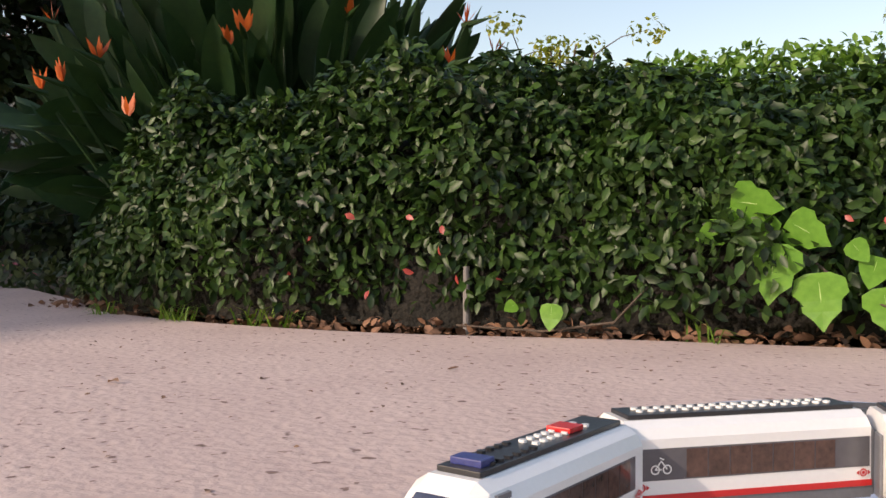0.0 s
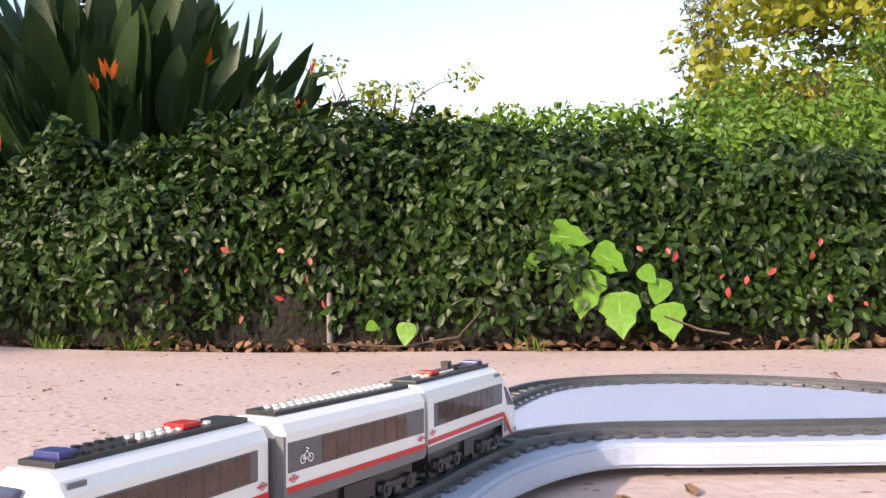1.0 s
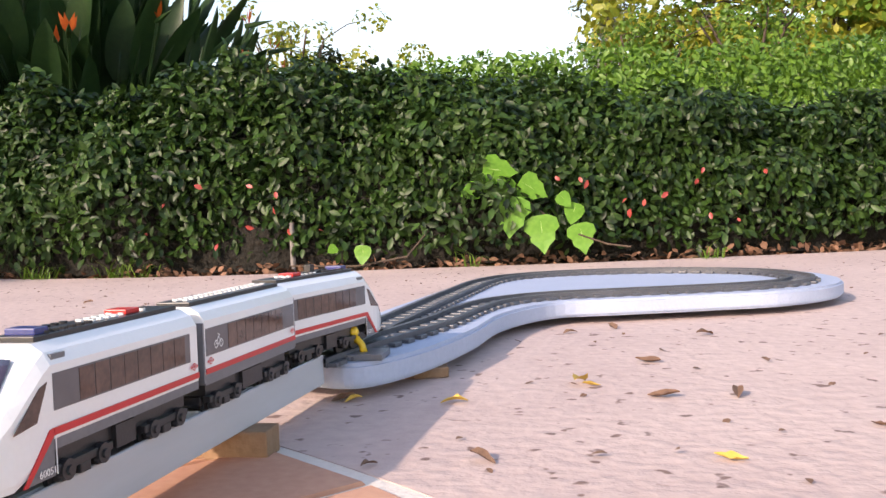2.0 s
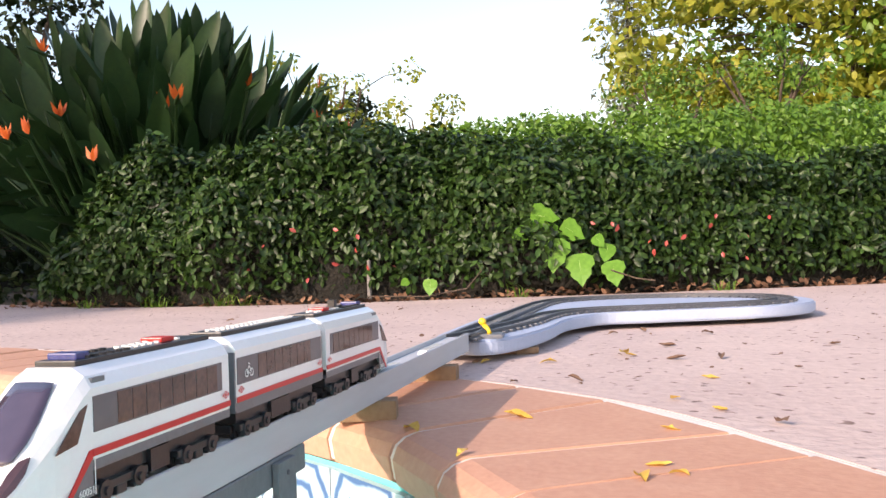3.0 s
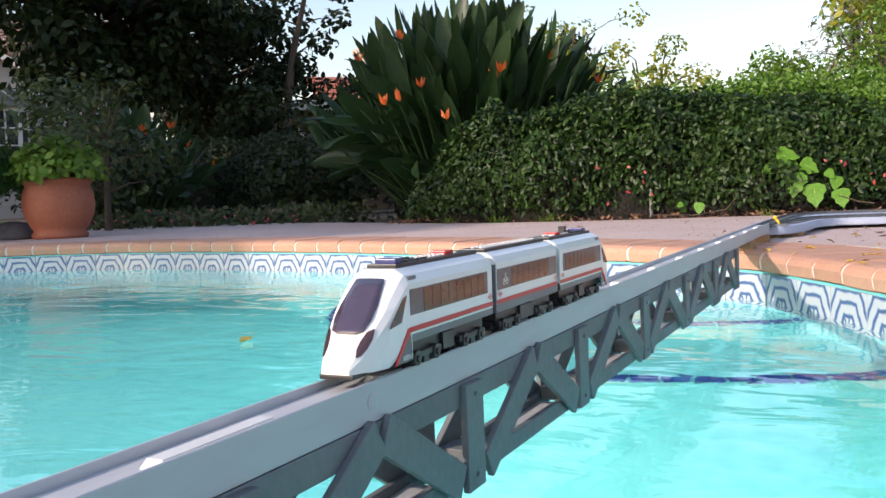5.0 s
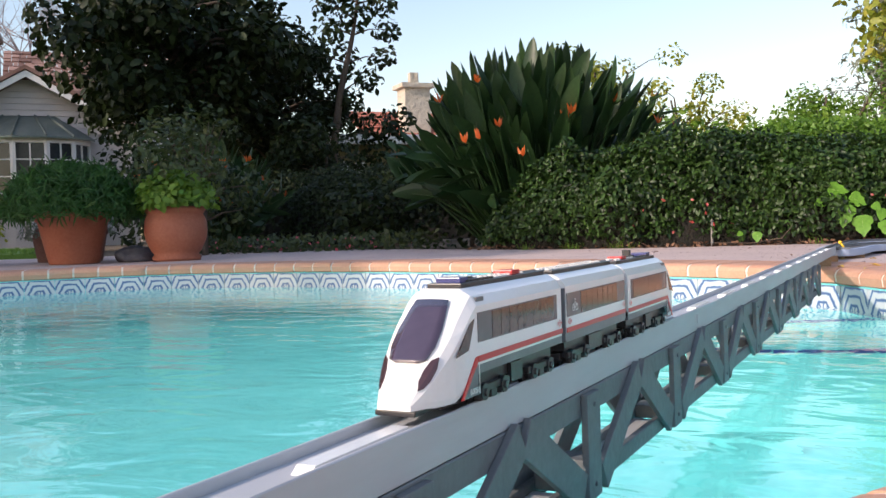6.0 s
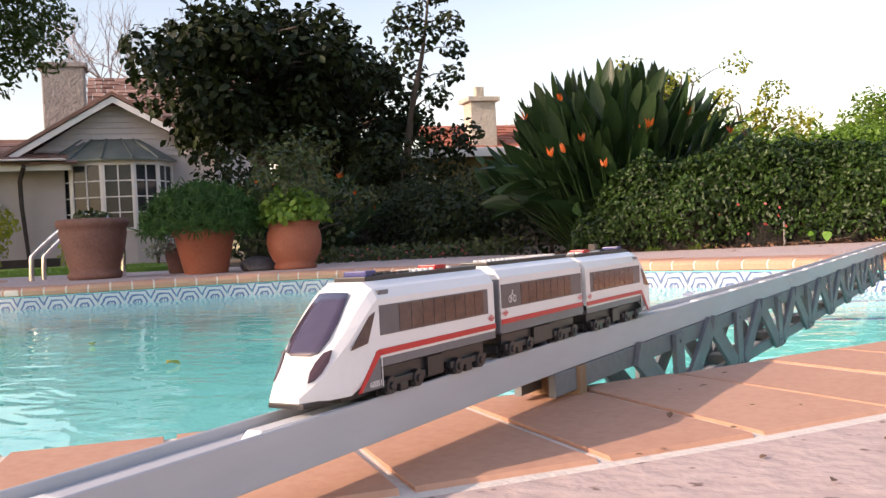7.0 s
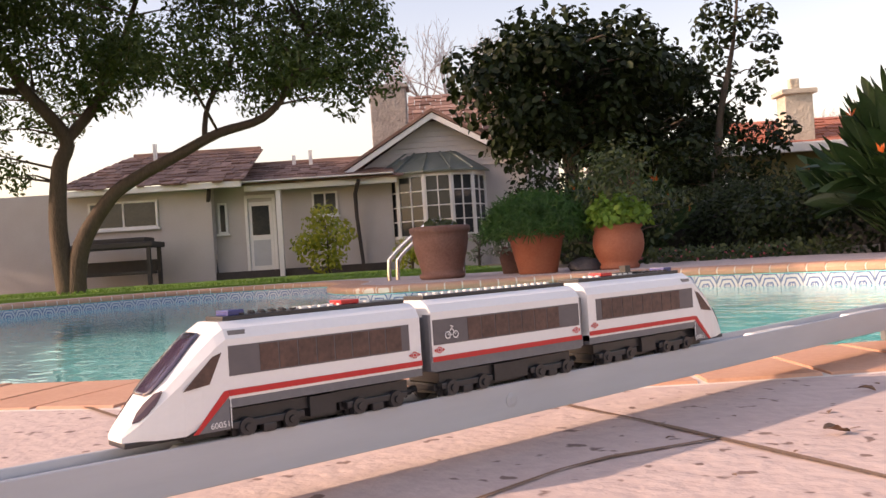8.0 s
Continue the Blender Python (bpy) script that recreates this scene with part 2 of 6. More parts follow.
def pydata(name, verts, faces, material, parent=None, smooth=False):
    me = bpy.data.meshes.new(name)
    me.from_pydata(verts, [], faces)
    me.materials.append(material)
    if smooth:
        me.polygons.foreach_set("use_smooth", [True] * len(me.polygons))
    ob = new(name, me)
    if parent is not None:
        ob.parent = parent
    return ob


def empty(name, loc=(0, 0, 0), rz=0.0):
    ob = new(name)
    ob.empty_display_size = 0.05
    ob.matrix_basis = pose(*loc, 0, 0, rz)
    return ob


def box(bm, x0, x1, y0, y1, z0, z1, bevel=0.0, m=None):
    r = bmesh.ops.create_cube(bm, size=1.0, matrix=Matrix.LocRotScale(((x0 + x1) / 2, (y0 + y1) / 2, (z0 + z1) / 2), None, (x1 - x0, y1 - y0, z1 - z0)))
    vs = r["verts"]
    if bevel:
        es = list({e for v in vs for e in v.link_edges})
        out = bmesh.ops.bevel(bm, geom=es, offset=bevel, segments=2, affect='EDGES', profile=0.6)
        vs = list({v for f in out["faces"] for v in f.verts} | {v for v in vs if v.is_valid})
    if m is not None:
        bmesh.ops.transform(bm, matrix=m, verts=[v for v in vs if v.is_valid])
    return bm


def boxed(x0, x1, y0, y1, z0, z1, bevel=0.0, m=None):
    return box(bmesh.new(), x0, x1, y0, y1, z0, z1, bevel, m)


def prism(outline, z0, z1):
    """An upright solid over a flat outline of (x, y)."""
    bm = bmesh.new()
    lo = [bm.verts.new((x, y, z0)) for x, y in outline]
    hi = [bm.verts.new((x, y, z1)) for x, y in outline]
    k = len(outline)
    for i in range(k):
        bm.faces.new((lo[i], lo[(i + 1) % k], hi[(i + 1) % k], hi[i]))
    for ring, flip in ((hi, False), (lo, True)):
        es = [bm.edges.get((ring[i], ring[(i + 1) % k])) for i in range(k)]
        bmesh.ops.triangle_fill(bm, edges=es, use_beauty=True)
    bmesh.ops.recalc_face_normals(bm, faces=bm.faces)
    return bm


def lathe(profile, seg=28):
    bm = bmesh.new()
    rings = [[bm.verts.new((r * math.cos(2 * math.pi * i / seg), r * math.sin(2 * math.pi * i / seg), z)) for i in range(seg)] for r, z in profile]
    for a, b in zip(rings, rings[1:]):
        for i in range(seg):
            bm.faces.new((a[i], a[(i + 1) % seg], b[(i + 1) % seg], b[i]))
    bm.faces.new(rings[0][::-1])
    bm.faces.new(rings[-1])
    return bm


def tube(bm, pts, radii, seg=7):
    """A round tapering tube along points."""
    rings = []
    for i, p in enumerate(pts):
        d = (pts[min(i + 1, len(pts) - 1)] - pts[max(i - 1, 0)]).normalized()
        s = d.orthogonal().normalized() if not rings else (side - d * side.dot(d)).normalized()
        side = s
        t = d.cross(s)
        rings.append([bm.verts.new(p + (s * math.cos(2 * math.pi * k / seg) + t * math.sin(2 * math.pi * k / seg)) * radii[i]) for k in range(seg)])
    for a, b in zip(rings, rings[1:]):
        for k in range(seg):
            bm.faces.new((a[k], a[(k + 1) % seg], b[(k + 1) % seg], b[k]))
    bm.faces.new(rings[0][::-1])
    bm.faces.new(rings[-1])
    return bm


LEAF_V = np.array([(0, 0, 0), (-0.27, 0.35, 0.07), (0.27, 0.35, 0.07), (-0.24, 0.7, 0.05), (0.24, 0.7, 0.05), (0, 0.38, 0.0), (0, 0.72, -0.01), (0, 1.0, -0.08)])
LEAF_F = [(0, 5, 1), (0, 2, 5), (1, 5, 6, 3), (5, 2, 4, 6), (3, 6, 7), (6, 4, 7)]


def leaf_cloud(name, pos, nor, size, material, parent=None, spread=0.8, droop=0.3, width=1.0, seed=1, spare=None):
    """Many small folded leaves: each at a place, turned about an outward direction by chance."""
    rng = np.random.default_rng(seed)
    pos, nor = np.asarray(pos, float), np.asarray(nor, float)
    k = len(pos)
    nrm = nor + rng.normal(0, spread, (k, 3))
    nrm /= np.linalg.norm(nrm, axis=1, keepdims=True) + 1e-9
    d = rng.normal(0, 1, (k, 3))
    d[:, 2] -= droop
    d -= nrm * (d * nrm).sum(1, keepdims=True)
    d /= np.linalg.norm(d, axis=1, keepdims=True) + 1e-9
    s = np.cross(d, nrm)
    sz = size * rng.uniform(0.6, 1.25, (k, 1, 1))
    v = pos[:, None, :] + sz * (LEAF_V[None, :, 0:1] * width * s[:, None, :] + LEAF_V[None, :, 1:2] * d[:, None, :] + LEAF_V[None, :, 2:3] * nrm[:, None, :])
    base = np.arange(k) * len(LEAF_V)
    tris = [f for f in LEAF_F]
    lens = [len(f) for f in tris]
    flat = np.concatenate([base[:, None] + np.array(f)[None, :] for f in tris], axis=1)
    me = bpy.data.meshes.new(name)
    me.vertices.add(k * len(LEAF_V))
    me.vertices.foreach_set("co", v.reshape(-1).astype(np.float32))
    me.loops.add(flat.size)
    me.loops.foreach_set("vertex_index", flat.reshape(-1).astype(np.int32))
    me.polygons.add(k * len(tris))
    ls = np.tile(np.array(lens), k)
    me.polygons.foreach_set("loop_start", np.concatenate([[0], np.cumsum(ls)[:-1]]).astype(np.int32))
    me.materials.append(material)
    me.update(calc_edges=True)
    ob = new(name, me)
    if parent is not None:
        ob.parent = parent
    return ob


def smooth_line(pts, per=10, closed=False):
    """A Catmull-Rom curve through points."""
    out, k = [], len(pts)
    for i in range(k if closed else k - 1):
        g = lambda j: Vector(pts[j % k] if closed else pts[min(max(j, 0), k - 1)])
        p0, p1, p2, p3 = g(i - 1), g(i), g(i + 1), g(i + 2)
        for s in range(per):
            t = s / per
            out.append(0.5 * (2 * p1 + (p2 - p0) * t + (2 * p0 - 5 * p1 + 4 * p2 - p3) * t * t + (3 * p1 - p0 - 3 * p2 + p3) * t ** 3))
    if not closed:
        out.append(Vector(pts[-1]))
    return out


def resample(line, step, closed=False):
    """Points and headings at even steps of about the given length."""
    pts = list(line) + ([line[0]] if closed else [])
    cum = [0.0]
    for a, b in zip(pts, pts[1:]):
        cum.append(cum[-1] + (b - a).length)
    total = cum[-1]
    k = max(2, round(total / step))
    out, j = [], 0
    for i in range(k if closed else k + 1):
        s = total * i / k
        while j < len(cum) - 2 and cum[j + 1] < s:
            j += 1
        f = (s - cum[j]) / max(cum[j + 1] - cum[j], 1e-9)
        out.append((pts[j].lerp(pts[j + 1], f), (pts[j + 1] - pts[j]).normalized()))
    return out, total


# ---- pool, deck and ground ----
WATER_Z, LIP = -0.125, 0.055
POOL = smooth_line([(0.37, -0.29), (0.27, -0.1), (0.15, 0.1), (0.03, 0.27), (-0.3, 0.5), (-0.75, 0.68), (-1.5, 0.93), (-2.2, 1.05), (-2.9, 1.07), (-3.5, 0.85), (-3.95, 0.4), (-4.35, -0.05), (-4.85, -0.3),
                    (-5.8, 0.05), (-6.9, 0.9), (-8.2, 1.35), (-9.2, 0.5), (-9.0, -1.3), (-7.9, -3.1), (-5.9, -4.7), (-3.4, -5.0), (-1.85, -4.3), (-1.06, -3.585), (-0.6, -3.25), (-0.28, -2.95), (-0.02, -2.62), (0.13, -2.37),
                    (0.27, -2.12), (0.48, -1.75), (0.68, -1.4), (0.74, -1.02), (0.57, -0.62)], 8, True)
POOL = [Vector((p.x, p.y, 0)) for p in [Vector((q[0], q[1], 0)) for q in POOL]]


def offset(line, d):
    """The closed line moved outwards by d."""
    k, out = len(line), []
    for i, p in enumerate(line):
        t = (line[(i + 1) % k] - line[i - 1]).normalized()
        out.append(p + Vector((t.y, -t.x, 0)) * d * SIDE)
    return out


area = sum(a.x * b.y - b.x * a.y for a, b in zip(POOL, POOL[1:] + POOL[:1]))
SIDE = 1.0 if area > 0 else -1.0


def sheet_with_hole(name, outer, inner, z, material, label, category, thick=0.0):
    bm = bmesh.new()
    loops = []
    for line in (outer, inner):
        vs = [bm.verts.new((p[0], p[1], z)) for p in line]
        loops += [bm.edges.new((vs[i], vs[(i + 1) % len(vs)])) for i in range(len(vs))]
    bmesh.ops.triangle_fill(bm, edges=loops, use_beauty=True)
    for f in bm.faces:
        if f.normal.z < 0:
            f.normal_flip()
    if thick:
        r = bmesh.ops.extrude_face_region(bm, geom=list(bm.faces))
        bmesh.ops.translate(bm, verts=[v for v in r["geom"] if isinstance(v, bmesh.types.BMVert)], vec=(0, 0, -thick))
        bmesh.ops.recalc_face_normals(bm, faces=bm.faces)
    return tagged(part(name, bm, material), label, category, kind="structure")


ring = lambda cx, cy, rx, ry, k: [Vector((cx + rx * math.cos(2 * math.pi * i / k), cy + ry * math.sin(2 * math.pi * i / k), 0)) for i in range(k)]
COPING_W = 0.29
deck_out = smooth_line([(3.6, -1.5), (3.6, 2.0), (2.2, 3.5), (0.86, 3.16), (0.2, 2.93), (-0.4, 2.8), (-1.0, 2.64), (-1.6, 2.64), (-2.15, 2.78), (-2.7, 3.1), (-4.1, 3.6), (-5.6, 3.2), (-6.7, 2.5), (-8.6, 2.3), (-9.9, 0.9),
                        (-9.9, -1.3), (-8.6, -3.7), (-6.3, -5.8), (-3.0, -7.6), (1.5, -8.0), (3.4, -5.3)], 6, True)
deck_out = [Vector((p[0], p[1], 0)) for p in deck_out]
sheet_with_hole("deck", deck_out, offset(POOL, COPING_W + 0.012), 0.0, M["concrete"], "pitted pinkish concrete pool deck with leaf litter", "deck", 0.1)
sheet_with_hole("ground", ring(0, 0, 900, 900, 48), offset(POOL, 0.15), -0.045, M["earth"], "bare earth ground round the garden", "ground")

coping = tagged(new("coping"), "row of red bullnose bricks edging the pool", "coping", kind="structure")
mort = bmesh.new()
kk = len(POOL)
mv = [[mort.verts.new((p.x, p.y, z)) for p in offset(POOL, o)] for o, z in ((0.02, -0.05), (0.006, -0.044), (0.0025, -0.022), (0.0085, -0.0105), (0.018, -0.0042), (0.032, -0.0008), (COPING_W + 0.014, -0.0008), (COPING_W + 0.014, -0.09))]
for a, b in zip(mv, mv[1:]):
    for i in range(kk):
        mort.faces.new((a[i], a[(i + 1) % kk], b[(i + 1) % kk], b[i]))
bmesh.ops.recalc_face_normals(mort, faces=mort.faces)
part("mortar_bed", mort, M["mortar"], coping)

walls = tagged(new("pool_basin"), "turquoise plastered pool basin with painted tile band", "pool", kind="structure")
basin = bmesh.new()
bv = [[basin.verts.new((p.x, p.y, z)) for p in ln] for ln, z in ((offset(POOL, 0.012), -0.05), (offset(POOL, 0.012), -1.0), (offset(POOL, -0.16), -1.2))]
for a, b in zip(bv, bv[1:]):
    for i in range(kk):
        basin.faces.new((a[i], b[i], b[(i + 1) % kk], a[(i + 1) % kk]))
bmesh.ops.triangle_fill(basin, edges=[basin.edges.get((bv[2][i], bv[2][(i + 1) % kk])) for i in range(kk)], use_beauty=True)
bmesh.ops.recalc_face_normals(basin, faces=basin.faces)
part("basin_shell", basin, M["plaster"], walls, smooth=False)

water = prism([(p.x, p.y) for p in offset(POOL, 0.008)], WATER_Z - 0.0005, WATER_Z)
for f in [f for f in water.faces if f.normal.z < 0.5]:
    water.faces.remove(f)
wat = tagged(part("water", water, M["water"]), "clear turquoise swimming pool water with small ripples", "water", kind="structure")
wat.visible_shadow = False

# underwater entry steps with blue edging tiles
step_thing = tagged(new("pool_steps"), "two curved underwater pool steps edged in blue tile", "pool steps", kind="structure")
for a_, b_, top in ((0.62, 0.62, -0.26), (1.06, 1.06, -0.40)):
    arc = [(-0.2 + a_ * math.cos(th), 0.58 + b_ * math.sin(th)) for th in [math.pi * (1 + i / 40) for i in range(41)]]
    part("step", prism(arc, -1.19, top), M["plaster"], step_thing)
    pts_, _ = resample([Vector((x, y, 0)) for x, y in arc], 0.062)
    bm = boxed(-0.027, 0.027, 0.0, 0.045, -0.012, 0.004)
    tile_me = mesh_of(bm, "edge_tile", M["bluetile"])
    for p, d in pts_:
        ob = new("edge_tile", tile_me)
        ob.parent = step_thing
        ob.matrix_basis = pose(p.x, p.y, top, 0, 0, math.degrees(math.atan2(d.y, d.x)))

# ---- bridge ----
CH_Z0, CH_Z1, CH_W = 0.0225, 0.0505, 0.0195
Y_FAR, Y_NEAR = 0.79, -6.0


def trough_lift(y):
    """The trough is shimmed up where it meets the pool's near edge."""
    return float(np.interp(y, [-6.0, -3.6, -2.75, -1.5, 0.8], [0.0, 0.0, 0.0065, 0.0, 0.0]))


def beam(x0, x1, y0, y1, z0, z1, bevel=0.001):
    """A long square timber that follows the trough's lift."""
    bm = bmesh.new()
    k = max(2, int((y1 - y0) / 0.15))
    sec = [(x0, z0 + bevel), (x0, z1 - bevel), (x0 + bevel, z1), (x1 - bevel, z1), (x1, z1 - bevel), (x1, z0 + bevel), (x1 - bevel, z0), (x0 + bevel, z0)]
    rings = []
    for i in range(k + 1):
        y = y0 + (y1 - y0) * i / k
        rings.append([bm.verts.new((x, y, z + trough_lift(y))) for x, z in sec])
    for a, b in zip(rings, rings[1:]):
        for i in range(8):
            bm.faces.new((a[i], a[(i + 1) % 8], b[(i + 1) % 8], b[i]))
    bm.faces.new(rings[0])
    bm.faces.new(rings[-1][::-1])
    bmesh.ops.recalc_face_normals(bm, faces=bm.faces)
    return bm


bridge = tagged(empty("toy_bridge"), "long grey painted wooden trough bridge on a truss across the pool", "bridge")
part("trough_floor", beam(-CH_W + 0.0029, CH_W - 0.0029, Y_NEAR, Y_FAR, CH_Z0 + 0.006, CH_Z0 + 0.0222), M["channel"], bridge)
for x0, x1 in ((-CH_W, -CH_W + 0.0028), (CH_W - 0.0028, CH_W)):
    part("trough_side", beam(x0, x1, Y_NEAR, Y_FAR, CH_Z0, CH_Z1, 0.0007), M["channel"], bridge)
TR_TOP, TR_BOT, UNIT, COUNT = CH_Z0 - 0.0005, -0.066, 0.305, 9
TR_FAR = 0.06
TR_NEAR = TR_FAR - COUNT * UNIT
for x0, x1 in ((-0.0205, -0.0135), (0.0135, 0.0205)):
    part("top_chord", beam(x0, x1, TR_NEAR - 0.05, TR_FAR + 0.05, TR_TOP - 0.021, TR_TOP), M["truss"], bridge)
    part("bottom_chord", beam(x0, x1, TR_NEAR + 0.10, TR_FAR + 0.02, TR_BOT, TR_BOT + 0.017), M["truss"], bridge)
vert = mesh_of(boxed(0, 0.006, -0.017, 0.017, TR_BOT - 0.004, TR_TOP - 0.002, 0.001), "upright", M["truss"])
hh, hw = TR_TOP - TR_BOT - 0.024, UNIT / 2 - 0.045
slant = math.hypot(hh, hw) + 0.016
braces = {}
for s2 in (-1, 1):
    bm = boxed(0, 0.006, -slant / 2, slant / 2, -0.0145, 0.0145, 0.001)
    bmesh.ops.rotate(bm, cent=(0.003, 0, 0), matrix=Matrix.Rotation(s2 * math.atan2(hh, hw), 3, 'X'), verts=bm.verts)
    braces[s2] = mesh_of(bm, "brace", M["truss"])
bolt_me = mesh_of(lathe([(0.0022, 0), (0.0022, 0.001), (0.0012, 0.0016)], 8), "bolt", M["rail"])
for sgn in (-1, 1):
    xo = 0.0207 if sgn > 0 else -0.0267
    for i in range(COUNT + 1):
        y = TR_NEAR + i * UNIT
        if i:
            ob = new("upright", vert)
            ob.parent = bridge
            ob.matrix_basis = pose(xo, y, trough_lift(y))
            if sgn > 0:
                for zz in (TR_TOP - 0.012, TR_BOT + 0.008):
                    b = new("bolt", bolt_me)
                    b.parent = bridge
                    b.matrix_basis = pose(xo + 0.006, y, zz + trough_lift(y), 0, 90, 0)
        if i < COUNT:
            for s2, yy in ((1, y + 0.022 + hw / 2 + 0.012), (-1, y + UNIT - 0.022 - hw / 2 - 0.012)):
                if yy > TR_NEAR + 0.16:
                    ob = new("brace", braces[s2])
                    ob.parent = bridge
                    ob.matrix_basis = pose(xo, yy, (TR_TOP + TR_BOT) / 2 + trough_lift(yy))
plank = mesh_of(boxed(-0.0132, 0.0132, 0, 0.215, TR_BOT + 0.002, TR_BOT + 0.009, 0.001), "floor_board", M["channel"])
slat = mesh_of(boxed(-0.0132, 0.0132, 0, 0.03, TR_BOT + 0.0095, TR_BOT + 0.024, 0.001), "cross_slat", M["truss"])
for i in range(1, COUNT):
    for me_, dy in ((plank, 0.045), (slat, 0.01), (slat, 0.265)):
        y = TR_NEAR + i * UNIT + dy
        ob = new(me_.name, me_)
        ob.parent = bridge
        ob.matrix_basis = pose(0, y, trough_lift(y))
# low blocks on the trough's floor, white to stand for sunlit patches
bm = bmesh.new()
gv = [bm.verts.new(c) for c in ((0.0, -0.05, 0), (0.0122, -0.05, 0), (0.0122, 0.05, 0), (0.0, 0.05, 0), (0.0015, -0.045, 0.0056), (0.0122, -0.045, 0.0056), (0.0122, 0.045, 0.0056), (0.0015, 0.045, 0.0056))]
for f in ((3, 2, 1, 0), (4, 5, 6, 7), (0, 1, 5, 4), (1, 2, 6, 5), (2, 3, 7, 6), (3, 0, 4, 7)):
    bm.faces.new([gv[i] for i in f])
sunlit_me = mesh_of(bm, "guide_block", M["white"])
for i in range(31):
    y = -5.85 + i * 0.215
    ob = new("guide_block", sunlit_me)
    ob.parent = bridge
    ob.matrix_basis = pose(0, y, CH_Z0 + 0.0215 + trough_lift(y))
bm = lathe([(0.006, 0), (0.006, 0.0016), (0.003, 0.0024)], 12)
patch = mesh_of(bm, "filler_patch", M["lgrey"])
for y in (-3.47, -1.62):
    ob = new("filler_patch", patch)
    ob.parent = bridge
    ob.matrix_basis = pose(CH_W - 0.001, y, 0.037 + trough_lift(y), 0, 90, 0)


def shim(x, y, rz, sx, sy, sz):
    ob = part("wooden_shim", boxed(-sx / 2, sx / 2, -sy / 2, sy / 2, 0, sz, 0.0015), M["shim"])
    ob.matrix_basis = pose(x, y, 0.0005, 0, 0, rz)
    tagged(ob, "small raw wooden shim under the toy track", "wood block", "shims")


shim(0.0, 0.62, 4, 0.075, 0.03, 0.0218)
shim(0.0, 0.33, 12, 0.07, 0.03, 0.0218)
shim(-0.002, -2.68, 8, 0.05, 0.022, 0.028)
shim(0.0, -4.4, 3, 0.1, 0.04, 0.0218)
shim(0.085, 0.95, 20, 0.04, 0.03, 0.0115)

# ---- track loop on its board ----
LOOP = smooth_line([(0, 0.35), (0, 0.5), (0, 0.65), (0, 0.79), (0.018, 0.89), (0.045, 1.0), (0.066, 1.11), (0.078, 1.23), (0.105, 1.34), (0.175, 1.42), (0.28, 1.462), (0.39, 1.5), (0.50, 1.545), (0.578, 1.615),
                    (0.60, 1.72), (0.555, 1.84), (0.45, 1.91), (0.31, 1.935), (0.165, 1.905), (0.06, 1.82), (0.022, 1.70), (0.012, 1.52), (0.006, 1.32), (0.002, 1.1), (0, 0.95), (0, 0.80)], 10)
LOOP = [Vector((p[0], p[1], 0)) for p in LOOP]
board_line = smooth_line([(-0.055, 0.86), (-0.01, 0.825), (0.05, 0.82), (0.092, 0.91), (0.118, 1.06), (0.132, 1.23), (0.19, 1.36), (0.29, 1.4), (0.42, 1.445), (0.55, 1.5), (0.645, 1.61), (0.675, 1.75), (0.63, 1.91), (0.5, 1.99),
                          (0.32, 2.01), (0.13, 1.99), (0.005, 1.89), (-0.03, 1.72), (-0.045, 1.52), (-0.06, 1.25), (-0.062, 1.0)], 6, True)
bm = prism([(p[0], p[1]) for p in board_line], 0.012, 0.0375)
bmesh.ops.bevel(bm, geom=[e for e in bm.edges if len(e.link_faces) == 2 and abs(e.verts[0].co.z - e.verts[1].co.z) < 1e-5 and e.calc_face_angle(0) > 1.0], offset=0.004, segments=2, affect='EDGES')
board = tagged(part("track_board", bm, M["foam"]), "pale blue-grey foam board under the toy track loop", "board")
for x, y in ((-0.03, 0.95), (0.06, 0.95), (0.5, 1.6), (0.03, 1.8), (0.45, 1.9), (0.0, 1.4)):
    f = part("foot", boxed(-0.02, 0.02, -0.015, 0.015, 0.0, 0.0125), M["shim"], board)
    f.matrix_basis = pose(x, y, 0)
track = tagged(empty("toy_track"), "dark grey plastic toy railway track loop with sleepers", "toy track")
TZ = 0.0377
for sgn in (-1, 1):
    bm = bmesh.new()
    prev = None
    rs, _ = resample(LOOP[30:], 0.02)
    for p, d in rs:
        nrm = Vector((d.y, -d.x, 0))
        c = p + nrm * sgn * 0.0195
        vs = [bm.verts.new((c + nrm * o) + Vector((0, 0, z))) for o, z in ((-0.0035, TZ), (-0.0035, TZ + 0.0095), (0.0035, TZ + 0.0095), (0.0035, TZ))]
        if prev:
            for i in range(3):
                bm.faces.new((prev[i], prev[i + 1], vs[i + 1], vs[i]))
        prev = vs
    part("rail", bm, M["rail"], track)
sleeper = mesh_of(boxed(-0.032, 0.032, -0.008, 0.008, 0, 0.0045, 0.001), "sleeper", M["rail"])
rs, _ = resample(LOOP[32:], 0.03)
for p, d in rs:
    ob = new("sleeper", sleeper)
    ob.parent = track
    ob.matrix_basis = pose(p.x, p.y, TZ, 0, 0, math.degrees(math.atan2(d.y, d.x)) - 90)
lever = tagged(empty("track_switch", (0.03, 0.85, 0.0377), 4), "dark switch base with a yellow lever on the board", "track switch")
part("base_plate", boxed(-0.034, 0.034, -0.022, 0.022, 0, 0.0065, 0.001), M["dgrey"], lever)
bm = bmesh.new()
tube(bm, [Vector((0.012, -0.004, 0.006)), Vector((0.010, -0.002, 0.013)), Vector((0.002, 0, 0.021))], [0.004, 0.0035, 0.004], 10)
bmesh.ops.create_uvsphere(bm, u_segments=14, v_segments=10, radius=0.0065, matrix=Matrix.Translation((0.0, 0, 0.026)))
